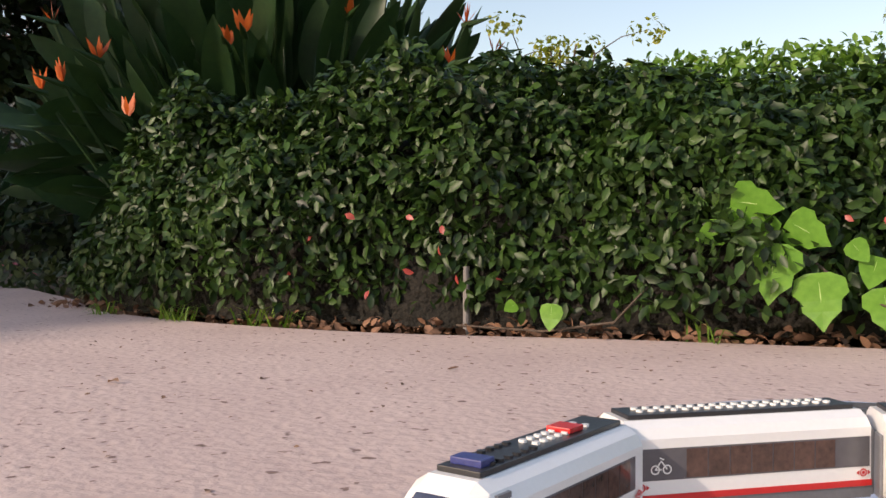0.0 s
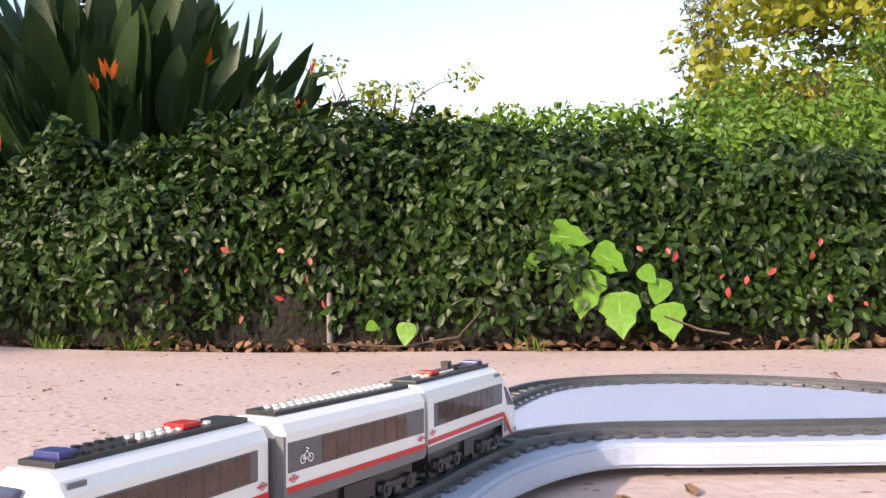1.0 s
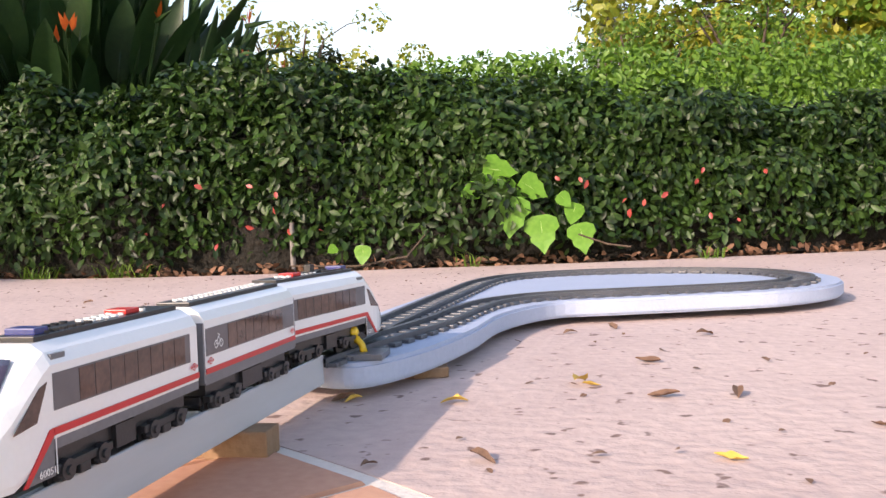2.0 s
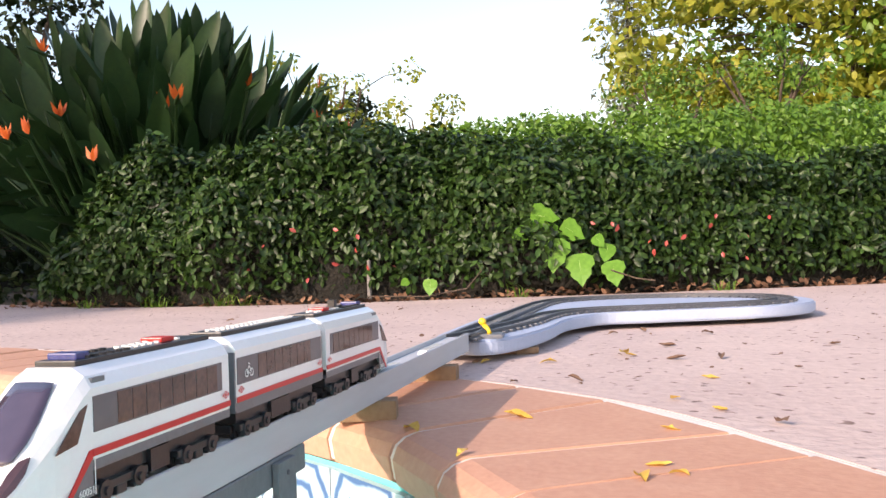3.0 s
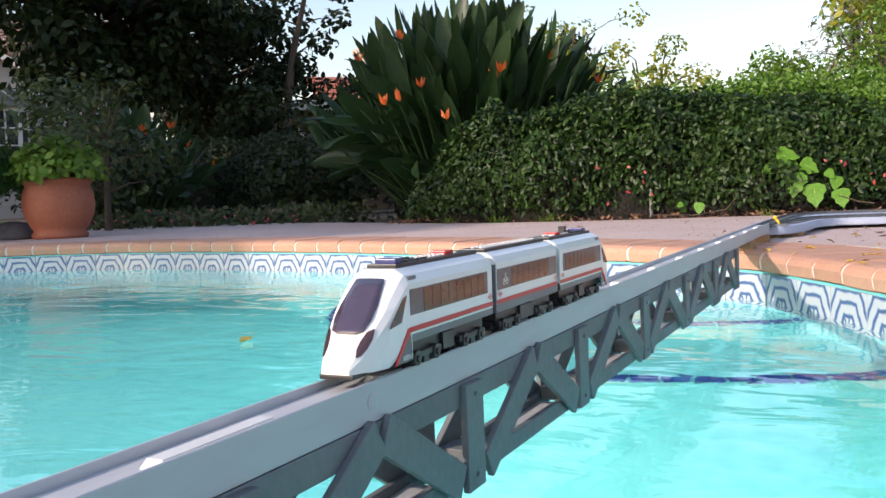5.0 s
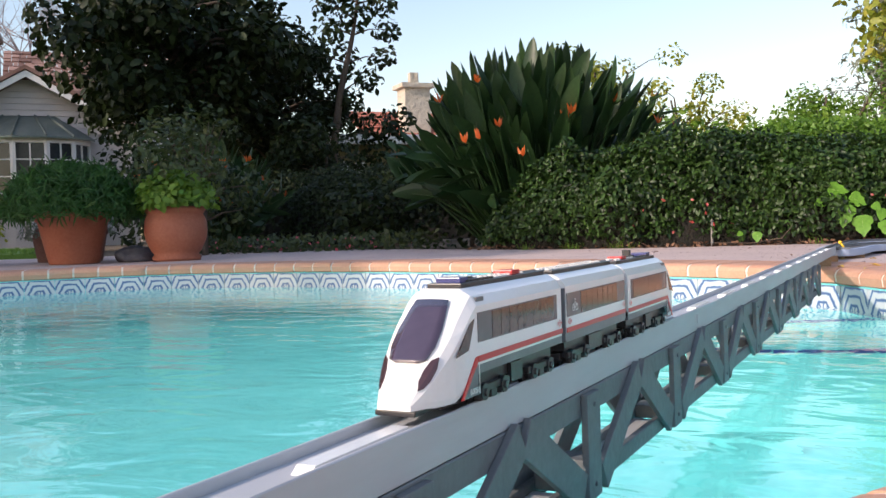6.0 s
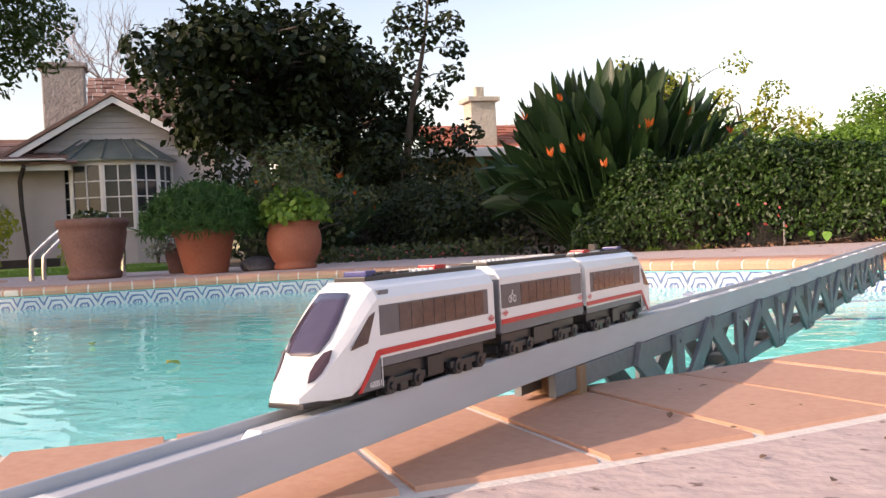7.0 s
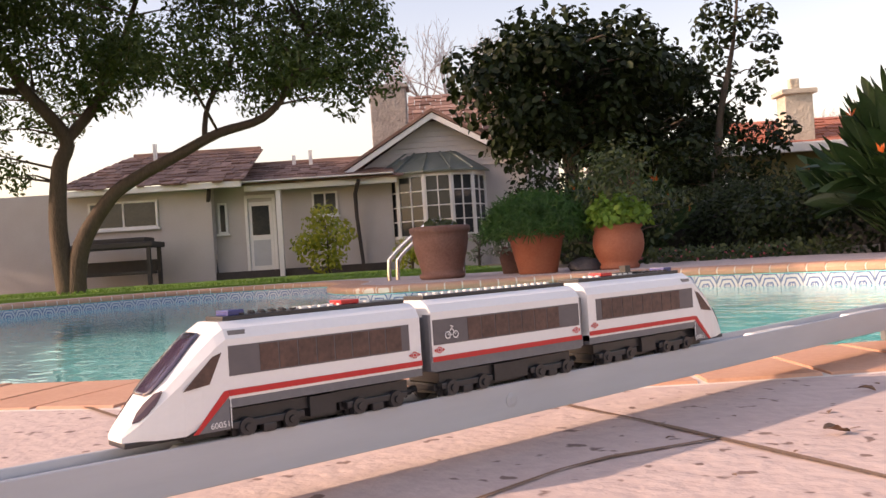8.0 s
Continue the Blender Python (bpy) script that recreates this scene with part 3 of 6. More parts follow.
part("lever", bm, M["yellow"], lever, "yellow lever with a round knob", True)

# ---- train ----
BODY_W = 0.0245
RAILZ = 0.0450






def strip(bm, quad, x, t=0.0006, sides=(-1, 1)):
    """A thin plate on a side face: quad of (y, z) corners at +-x."""
    for s in sides:
        a = [bm.verts.new((s * x, y, z)) for y, z in quad]
        b = [bm.verts.new((s * (x + t), y, z)) for y, z in quad]
        bm.faces.new(a if s < 0 else a[::-1])
        bm.faces.new(b[::-1] if s < 0 else b)
        for i in range(len(quad)):
            j = (i + 1) % len(quad)
            bm.faces.new((a[i], a[j], b[j], b[i]))
    bmesh.ops.recalc_face_normals(bm, faces=bm.faces)


def plates(name, quad, x, t, material, parent, label=""):
    """The same plate on both sides, each a part of its own."""
    for s in (-1, 1):
        bm = bmesh.new()
        strip(bm, quad, x, t, (s,))
        part(name, bm, material, parent, label)


def bogie(parent, y, name="bogie"):
    bg = new(name)
    bg.parent = parent
    bg.matrix_basis = pose(0, y, 0)
    bm = boxed(-0.0155, 0.0155, -0.029, 0.029, 0.0095, 0.016, 0.001)
    part("bogie_frame", bm, M["black"], bg)
    for s in (-1, 1):
        bm = bmesh.new()
        x0, x1 = sorted((s * 0.0165, s * 0.0225))
        box(bm, x0, x1, -0.027, 0.027, 0.0115, 0.0165, 0.0008)
        for yy in (-0.0165, 0.0165):
            box(bm, x0, x1, yy - 0.005, yy + 0.005, 0.0062, 0.013, 0.001)
            tube(bm, [Vector((s * 0.0200, yy, 0.0122)), Vector((s * 0.0236, yy, 0.0122))], [0.0064, 0.0060], 16)
            tube(bm, [Vector((s * 0.0222, yy, 0.0118)), Vector((s * 0.0250, yy, 0.0118))], [0.0032, 0.0026], 10)
        box(bm, x0, x1, -0.005, 0.005, 0.006, 0.012, 0.001)
        part("side_frame", bm, M["black"], bg)
    for yy in (-0.0165, 0.0165):
        bm = bmesh.new()
        for s in (-1, 1):
            tube(bm, [Vector((s * 0.0130, yy, 0.0085)), Vector((s * 0.0162, yy, 0.0085))], [0.0084, 0.0084], 16)
        tube(bm, [Vector((-0.014, yy, 0.0085)), Vector((0.014, yy, 0.0085))], [0.002, 0.002], 8)
        part("wheelset", bm, M["black"], bg)


def lettering(parent, text, size, y, z, s, material, name="lettering"):
    cu = bpy.data.curves.new(name, 'FONT')
    cu.body, cu.size, cu.extrude, cu.align_x = text, size, 0.0001, 'CENTER'
    ob = new(name, cu)
    bpy.context.view_layer.update()
    me = bpy.data.meshes.new_from_object(ob.evaluated_get(bpy.context.evaluated_depsgraph_get()))
    bpy.data.objects.remove(ob)
    me.materials.clear()
    me.materials.append(material)
    o = new(name, me)
    o.parent = parent
    o.matrix_basis = pose(s * (BODY_W + 0.0012), y, z, 90, 0, 90 * s)
    return o


def emblem(parent, y, z, s):
    bm = bmesh.new()
    for k in range(16):
        a0, a1 = 2 * math.pi * k / 16, 2 * math.pi * (k + 1) / 16
        for r0, r1 in ((0.0019, 0.0027), (0.0, 0.0011)):
            vs = [bm.verts.new((0, r * math.cos(a), r * math.sin(a))) for r, a in ((r0, a0), (r1, a0), (r1, a1), (r0, a1))]
            bm.faces.new(vs)
    for d in (-1, 1):
        bm.faces.new([bm.verts.new((0, d * a, b)) for a, b in ((0.0032, -0.0016), (0.0032, 0.0016), (0.0054, 0.0))])
    o = part("round_emblem", bm, M["red"], parent)
    o.matrix_basis = pose(s * (BODY_W + 0.0009), y, z)


def roof_studs(bm, y0, y1, z, xs, pitch=0.008, r=0.0024, h=0.0017):
    k = int((y1 - y0) / pitch)
    for i in range(k):
        for x in xs:
            c = Vector((x, y0 + (i + 0.5) * pitch, z))
            tube(bm, [c, c + Vector((0, 0, h))], [r, r], 8)


Z0 = 0.012     # lower edge of the skirt above the rails
ZR, ZT = 0.0835, 0.087


def end_car(name, label):
    """Nose at y = 0 pointing to -y, body running to y = 0.243."""
    L = 0.243
    car = tagged(empty(name), label, "toy train car", "cars of the toy train")
    nose = [(0.002, 0.0125), (-0.0005, 0.0175), (0.0035, 0.0225), (0.0125, 0.0315), (0.026, 0.0430), (0.046, 0.0585), (0.060, 0.0695), (0.070, 0.0768), (0.083, ZR)]
    def taper(y, z):
        f = max(0.0, 1 - y / 0.072)
        return 0.0135 * f ** 2.2
    # white shell in short slices along its length so that the nose rounds off
    ys = [0.0, 0.003, 0.008, 0.015, 0.024, 0.034, 0.046, 0.06, 0.075, 0.0832, L]
    def top_at(y):
        for (a, za), (b, zb) in zip(nose[1:], nose[2:]):
            if a <= y <= b:
                return za + (zb - za) * (y - a) / (b - a)
        return ZR if y > 0.08 else 0.0185
    def low_at(y):
        return 0.0125 if y < 0.05 else 0.0125 + min(1, (y - 0.05) / 0.033) * 0.017 if y < 0.0832 else 0.0295
    bm = bmesh.new()
    rings = []
    for y in ys:
        t, b = top_at(y), low_at(y) if y > 0.02 else 0.0125 + 0.0008
        w = BODY_W - taper(y, 0)
        ch = min(0.0115, max(0.001, (t - b) * 0.35)) if y > 0.046 else min(0.007 + 0.09 * y, (t - b) * 0.45)
        cw = ch * (0.95 if y > 0.046 else 0.7)
        sec = [(-w * 0.97, b), (-w, b + 0.004 * (t - b > 0.01)), (-w, t - ch), (-w + cw * 0.35, t - ch * 0.42), (-w + cw, t), (w - cw, t), (w - cw * 0.35, t - ch * 0.42), (w, t - ch), (w, b + 0.004 * (t - b > 0.01)), (w * 0.97, b)]
        rings.append([bm.verts.new((x, y, z)) for x, z in sec])
    for a, b in zip(rings, rings[1:]):
        for i in range(10):
            j = (i + 1) % 10
            bm.faces.new((a[i], a[j], b[j], b[i]))
    bm.faces.new(rings[0][::-1])
    bm.faces.new(rings[-1])
    bmesh.ops.recalc_face_normals(bm, faces=bm.faces)
    part("body", bm, M["white"], car, "glossy white plastic shell with a sloping nose", False)
    # windscreen: bent plate lying on the slope
    bm = bmesh.new()
    rows = []
    for y, w in ((0.0215, 0.0075), (0.024, 0.0125), (0.034, 0.0150), (0.046, 0.0150), (0.060, 0.0130), (0.0685, 0.0115)):
        z = top_at(y) + 0.0011
        rows.append([bm.verts.new((x, y - 0.0004, z - 0.0007 * abs(x / 0.0135) ** 3)) for x in (-w, -w * 0.6, 0, w * 0.6, w)])
    for a, b in zip(rows, rows[1:]):
        for i in range(4):
            bm.faces.new((a[i], a[i + 1], b[i + 1], b[i]))
    r = bmesh.ops.extrude_face_region(bm, geom=list(bm.faces))
    bmesh.ops.translate(bm, verts=[v for v in r["geom"] if isinstance(v, bmesh.types.BMVert)], vec=(0, -0.0006, 0.0008))
    bmesh.ops.recalc_face_normals(bm, faces=bm.faces)
    part("windscreen", bm, M["windscreen_body"], car, "dark violet smoked windscreen", True)
    # headlights on the shoulders of the nose
    for s in (-1, 1):
        bm = bmesh.new()
        rows = []
        for y, g in ((0.0085, 0.05), (0.013, 0.8), (0.019, 1.0), (0.026, 0.8), (0.031, 0.1)):
            t, b = top_at(y), 0.0133
            w = BODY_W - taper(y, 0)
            ch = min(0.007 + 0.09 * y, (t - b) * 0.45)
            cw = ch * 0.7
            P0, P1, P2 = Vector((w - cw, 0, t)), Vector((w - cw * 0.35, 0, t - ch * 0.42)), Vector((w, 0, t - ch))
            pts = [P1.lerp(P0, 0.75 * g), P1, P1.lerp(P2, 0.75 * g)]
            rows.append([bm.verts.new((s * (p.x + 0.0005), y - 0.0007, p.z + 0.0006)) for p in pts])
        for a, b in zip(rows, rows[1:]):
            for k in range(2):
                bm.faces.new((a[k], a[k + 1], b[k + 1], b[k]))
        r = bmesh.ops.extrude_face_region(bm, geom=list(bm.faces))
        bmesh.ops.translate(bm, verts=[v for v in r["geom"] if isinstance(v, bmesh.types.BMVert)], vec=(-s * 0.0012, 0.0012, -0.0012))
        bmesh.ops.recalc_face_normals(bm, faces=bm.faces)
        part("headlight", bm, M["headlamp"], car, "dark slanted headlight")
    # side glazing
    plates("side_window", [(0.0845, 0.0475), (0.232, 0.0475), (0.232, 0.0675), (0.0845, 0.0675)], BODY_W - 0.0002, 0.0006, M["band"], car, "long smoked side window band")
    for i in range(8):
        y = 0.107 + i * 0.0148
        plates("window_pane", [(y, 0.0485), (y + 0.0138, 0.0485), (y + 0.0138, 0.0665), (y, 0.0665)], BODY_W + 0.0004, 0.0003, M["pane_brown"], car)
    plates("cab_window", [(0.0445, 0.0415), (0.0670, 0.0440), (0.0790, 0.0640), (0.0705, 0.0615)], BODY_W - 0.0003, 0.0006, M["pane_brown"], car, "slanted cab side window")
    plates("stripe", [(0.0835, 0.0345), (L, 0.0345), (L, 0.0385), (0.0835, 0.0385)], BODY_W + 0.0002, 0.0006, M["red"], car, "red stripe")
    plates("stripe", [(0.051, 0.0128), (0.055, 0.0128), (0.0832, 0.0345), (0.0832, 0.0385), (0.079, 0.0380)], BODY_W - 0.0002, 0.0008, M["red"], car, "red stripe")
    plates("skirt", [(0.0558, 0.0128), (0.0832, 0.0128), (0.0832, 0.0340)], BODY_W - 0.0008, 0.0009, M["dgrey"], car)
    bm = boxed(-0.0243, 0.0243, 0.0834, L, 0.0265, 0.0345)
    part("sill", bm, M["dgrey"], car)
    bm = boxed(-0.0185, 0.0185, 0.03, 0.232, 0.0165, 0.0245)
    # lower block, added to keep sun from passing under the car
    box(bm, -0.0118, 0.0118, 0.05, 0.228, 0.0068, 0.0170)
    box(bm, -0.0215, 0.0215, 0.145, 0.166, 0.0105, 0.0245)
    part("chassis", bm, M["black"], car)
    bm = boxed(-0.0135, 0.0135, 0.001, 0.055, 0.0095, 0.0132, 0.001)
    part("bumper", bm, M["black"], car)
    # roof equipment
    bm = boxed(-0.0125, 0.0125, 0.088, L - 0.004, ZR, ZR + 0.0032, 0.0006)
    roof_studs(bm, 0.10, 0.15, ZR + 0.003, (-0.008, 0.008))
    part("roof_plate", bm, M["black"], car)
    bm = bmesh.new()
    roof_studs(bm, 0.078, 0.086, ZR - 0.001, (-0.012, -0.004, 0.004, 0.012))
    part("cab_studs", bm, M["white"], car, "white round studs")
    bm = bmesh.new()
    roof_studs(bm, 0.15, 0.215, ZR + 0.003, (-0.004, 0.004))
    part("roof_studs", bm, M["white"], car, "white round studs")
    bm = boxed(-0.009, 0.009, 0.094, 0.106, ZR + 0.003, ZR + 0.007, 0.0008)
    part("sensor_block", bm, M["bluep"], car)
    bm = boxed(-0.0075, 0.0075, 0.185, 0.201, ZR + 0.0034, ZR + 0.0066, 0.0006)
    part("roof_button", bm, M["red"], car)
    for s in (-1, 1):
        x0, x1 = sorted((s * 0.0185, s * 0.0232))
        part("roof_vent", boxed(x0, x1, 0.086, 0.098, 0.0745, 0.0775), M["dgrey"], car)
    bm = boxed(-0.017, 0.017, L, L + 0.0022, 0.028, 0.070, 0.0006)
    part("end_door", bm, M["dgrey"], car)
    bm = bmesh.new()
    tube(bm, [Vector((0, L - 0.005, 0.012)), Vector((0, L + 0.006, 0.012))], [0.003, 0.003], 8)
    part("coupling", bm, M["black"], car)
    for y in (0.118 - 0.005, 0.202):
        bogie(car, y)
    for s in (-1, 1):
        x0, x1 = sorted((s * (BODY_W + 0.0007), s * (BODY_W + 0.001)))
        part("pinstripe", boxed(x0, x1, 0.0836, 0.0842, 0.0135, 0.0345), M["white"], car)
    for s in (-1, 1):
        lettering(car, "60051", 0.0056, 0.0760, 0.0148, s, M["white"])
        emblem(car, 0.236, 0.0435, s)
    # the nose is blunt: draw its length in
    for ch in car.children:
        if ch.matrix_basis.is_identity:
            for v in ch.data.vertices if ch.data else ():
                if v.co.y < 0.0834:
                    v.co.y = 0.0834 - (0.0834 - v.co.y) * 0.79
    return car


def mid_car():
    L = 0.17
    car = tagged(empty("passenger_car"), "white and grey toy passenger coach with a red stripe", "toy train car", "cars of the toy train")
    prof_w = [(0, 0.0345), (L, 0.0345), (L, ZR), (0, ZR)]
    bm = bmesh.new()
    sec = [(-BODY_W, 0.0345), (-BODY_W, 0.0735), (-0.0205, 0.0795), (-0.014, ZR), (0.014, ZR), (0.0205, 0.0795), (BODY_W, 0.0735), (BODY_W, 0.0345)]
    A = [bm.verts.new((x, 0.0, z)) for x, z in sec]
    B = [bm.verts.new((x, L, z)) for x, z in sec]
    for i in range(8):
        j = (i + 1) % 8
        bm.faces.new((A[i], A[j], B[j], B[i]))
    bm.faces.new(A[::-1])
    bm.faces.new(B)
    bmesh.ops.recalc_face_normals(bm, faces=bm.faces)
    part("body", bm, M["white"], car, "glossy white plastic shell")
    plates("side_window", [(0.0015, 0.0475), (L - 0.0015, 0.0475), (L - 0.0015, 0.0675), (0.0015, 0.0675)], BODY_W - 0.0002, 0.0006, M["band"], car, "long smoked side window band")
    for i in range(7):
        y = 0.037 + i * 0.0152
        plates("window_pane", [(y, 0.0485), (y + 0.0142, 0.0485), (y + 0.0142, 0.0665), (y, 0.0665)], BODY_W + 0.0004, 0.0003, M["pane_brown"], car)
    plates("stripe", [(0.0, 0.0345), (L, 0.0345), (L, 0.0385), (0.0, 0.0385)], BODY_W + 0.0002, 0.0006, M["red"], car, "red stripe")
    part("sill", boxed(-0.0243, 0.0243, 0.0, L, 0.0265, 0.0345), M["dgrey"], car)
    bm = boxed(-0.0185, 0.0185, 0.01, L - 0.01, 0.0165, 0.0245)
    # added low block: closes the gap where sun would shine through
    box(bm, -0.0118, 0.0118, 0.012, L - 0.012, 0.0068, 0.0170)
    box(bm, -0.0215, 0.0215, 0.066, 0.104, 0.0105, 0.0245)
    part("chassis", bm, M["black"], car)
    bm = boxed(-0.0125, 0.0125, 0.004, L - 0.004, ZR, ZR + 0.0032, 0.0006)
    part("roof_plate", bm, M["black"], car)
    bm = bmesh.new()
    roof_studs(bm, 0.012, L - 0.012, ZR + 0.003, (-0.004, 0.004))
    part("studs", bm, M["white"], car, "white round studs")
    for y0, y1 in ((-0.0022, 0.0), (L, L + 0.0022)):
        part("end_door", boxed(-0.017, 0.017, y0, y1, 0.028, 0.070, 0.0006), M["dgrey"], car)
        bm = bmesh.new()
        for s in (-1, 1):
            x0, x1 = sorted((s * 0.0172, s * 0.0243))
            part("end_post", boxed(x0, x1, y0, y1, 0.028, 0.072), M["dgrey"], car)
    bm = bmesh.new()
    for y in (0.0, L):
        d = -0.006 if y == 0 else 0.006
        tube(bm, [Vector((0, y, 0.012)), Vector((0, y + d, 0.012))], [0.003, 0.003], 8)
    part("coupling", bm, M["black"], car)
    for y in (0.036, 0.134):
        bogie(car, y)
    for s in (-1, 1):
        for y in (0.0065, L - 0.0065):
            emblem(car, y, 0.0435, s)
        # bicycle sign
        bm = bmesh.new()
        for cy in (0.0155, 0.0235):
            for k in range(14):
                a0, a1 = 2 * math.pi * k / 14, 2 * math.pi * (k + 1) / 14
                bm.faces.new([bm.verts.new((0, cy + r * math.cos(a), 0.0545 + r * math.sin(a))) for r, a in ((0.0022, a0), (0.0031, a0), (0.0031, a1), (0.0022, a1))])
        for (ya, za), (yb, zb) in (((0.0155, 0.0545), (0.0195, 0.060)), ((0.0195, 0.060), (0.0235, 0.0545)), ((0.0155, 0.0545), (0.020, 0.0545)), ((0.0185, 0.062), (0.0215, 0.0605))):
            dv = Vector((0, yb - ya, zb - za)).normalized() * 0.0004
            pv = Vector((0, -dv.z, dv.y))
            bm.faces.new([bm.verts.new(Vector((0, yy, zz)) + o) for yy, zz, o in ((ya, za, pv), (yb, zb, pv), (yb, zb, -pv), (ya, za, -pv))])
        o = part("bicycle_sign", bm, M["white"], car, "white bicycle pictogram")
        o.matrix_basis = pose(s * (BODY_W + 0.0012), 0, 0)
    return car


M["windscreen_body"] = mat("smoked_windscreen", (0.05, 0.036, 0.062), (0.07, 0.05, 0.08), 0.05, 20, 100, 0.0, spec=0.8, coat=0.6)
M["headlamp"] = mat("dark_lamp_glass", (0.05, 0.025, 0.03), (0.08, 0.04, 0.045), 0.08, 20, 100, 0.0, spec=0.8)
M["band"] = mat("dark_window_band", (0.10, 0.095, 0.105), (0.13, 0.125, 0.135), 0.2, 20, 100, 0.0)
M["pane_brown"] = mat("brown_pane", (0.050, 0.032, 0.027), (0.13, 0.075, 0.06), 0.08, 60, 300, 0.0, spec=0.5)

lead_car = end_car("lead_car", "white and grey streamlined toy train engine with a red stripe")
coach = mid_car()
tail_car = end_car("tail_car", "white and grey streamlined rear toy train car with a red stripe")
bm = boxed(-0.004, 0.004, 0.14, 0.175, ZR + 0.003, ZR + 0.0055)
box(bm, -0.0035, 0.0035, 0.152, 0.160, ZR + 0.005, ZR + 0.012)
part("pantograph", bm, M["black"], tail_car)

# the way along the track: s = 0 at y = 0 on the bridge, growing towards -y
WAY = list(reversed(LOOP[:170]))
WAY_S = [0.0]
for a, b in zip(WAY, WAY[1:]):
    WAY_S.append(WAY_S[-1] + (b - a).length)
S_END = WAY_S[-1]


def way_at(s):
    """The place at s metres past the bridge's origin; before it the loop, after it the straight."""
    s2 = s + 0.35
    if s2 >= 0:
        return Vector((0, 0.35 - s2, 0))
    q = S_END + s2
    for i in range(len(WAY) - 1):
        if WAY_S[i] <= q <= WAY_S[i + 1]:
            return WAY[i].lerp(WAY[i + 1], (q - WAY_S[i]) / (WAY_S[i + 1] - WAY_S[i]))
    return WAY[0].copy()


NOSE_S = [(0.0, -1.09), (0.25, -1.0), (0.5, -0.9), (0.75, -0.795), (1.0, -0.69), (1.25, -0.60), (1.5, -0.518), (1.7, -0.437), (2.0, -0.29), (2.4, -0.075), (2.8, 0.143), (3.0, 0.272), (3.25, 0.443), (3.5, 0.623), (4.0, 0.983),
          (4.2, 1.121), (4.7, 1.465), (5.3, 1.884), (5.5, 2.06), (6.0, 2.385), (6.5, 2.754), (7.0, 3.092), (7.5, 3.412), (8.0, 3.805)]


def car_rows(front, length, flip=False):
    rows = []
    for t, s in NOSE_S:
        a, b = way_at(s - front - 0.05), way_at(s - front - length + 0.05)
        d = (b - a).normalized()
        p = a - d * 0.05
        if flip:
            p, d = p + d * length, -d
        rz = math.degrees(math.atan2(d.y, d.x)) - 90
        rows.append((t, pose(p.x, p.y, RAILZ + trough_lift((a.y + b.y) / 2) + 0.0022 * min(1.0, max(0.0, ((a.y + b.y) / 2 - 0.68) / 0.35)), 0, 0, rz)))
    return rows


def motions():
    for car in (lead_car, coach, tail_car):
        car.scale = (1, 0.965, 0.94)
    walk(lead_car, car_rows(0.008, 0.2345))
    walk(coach, car_rows(0.253, 0.164))
    walk(tail_car, car_rows(0.428, 0.2345, True))


# ---- planting ----
def bed(x, y):
    """A place in the hedge bed, whose own measure runs along the deck's far edge."""
    return 0.88 * x + 0.05, 0.95 * (y - 3.0) + 2.70


def yard(x, y, k=0.905):
    """A place on the shaded side of the garden, turned to the bridge's line."""
    p = Vector((0.279, -3.153, 0)) + Matrix.Rotation(radians(-1.06), 3, 'Z') @ Vector((x - 0.298, y + 3.599, 0)) * k
    return p.x, p.y


def beyond(x, y):
    """A place far behind the hedges."""
    return yard(x, y, 1.0)


rng = np.random.default_rng(7)


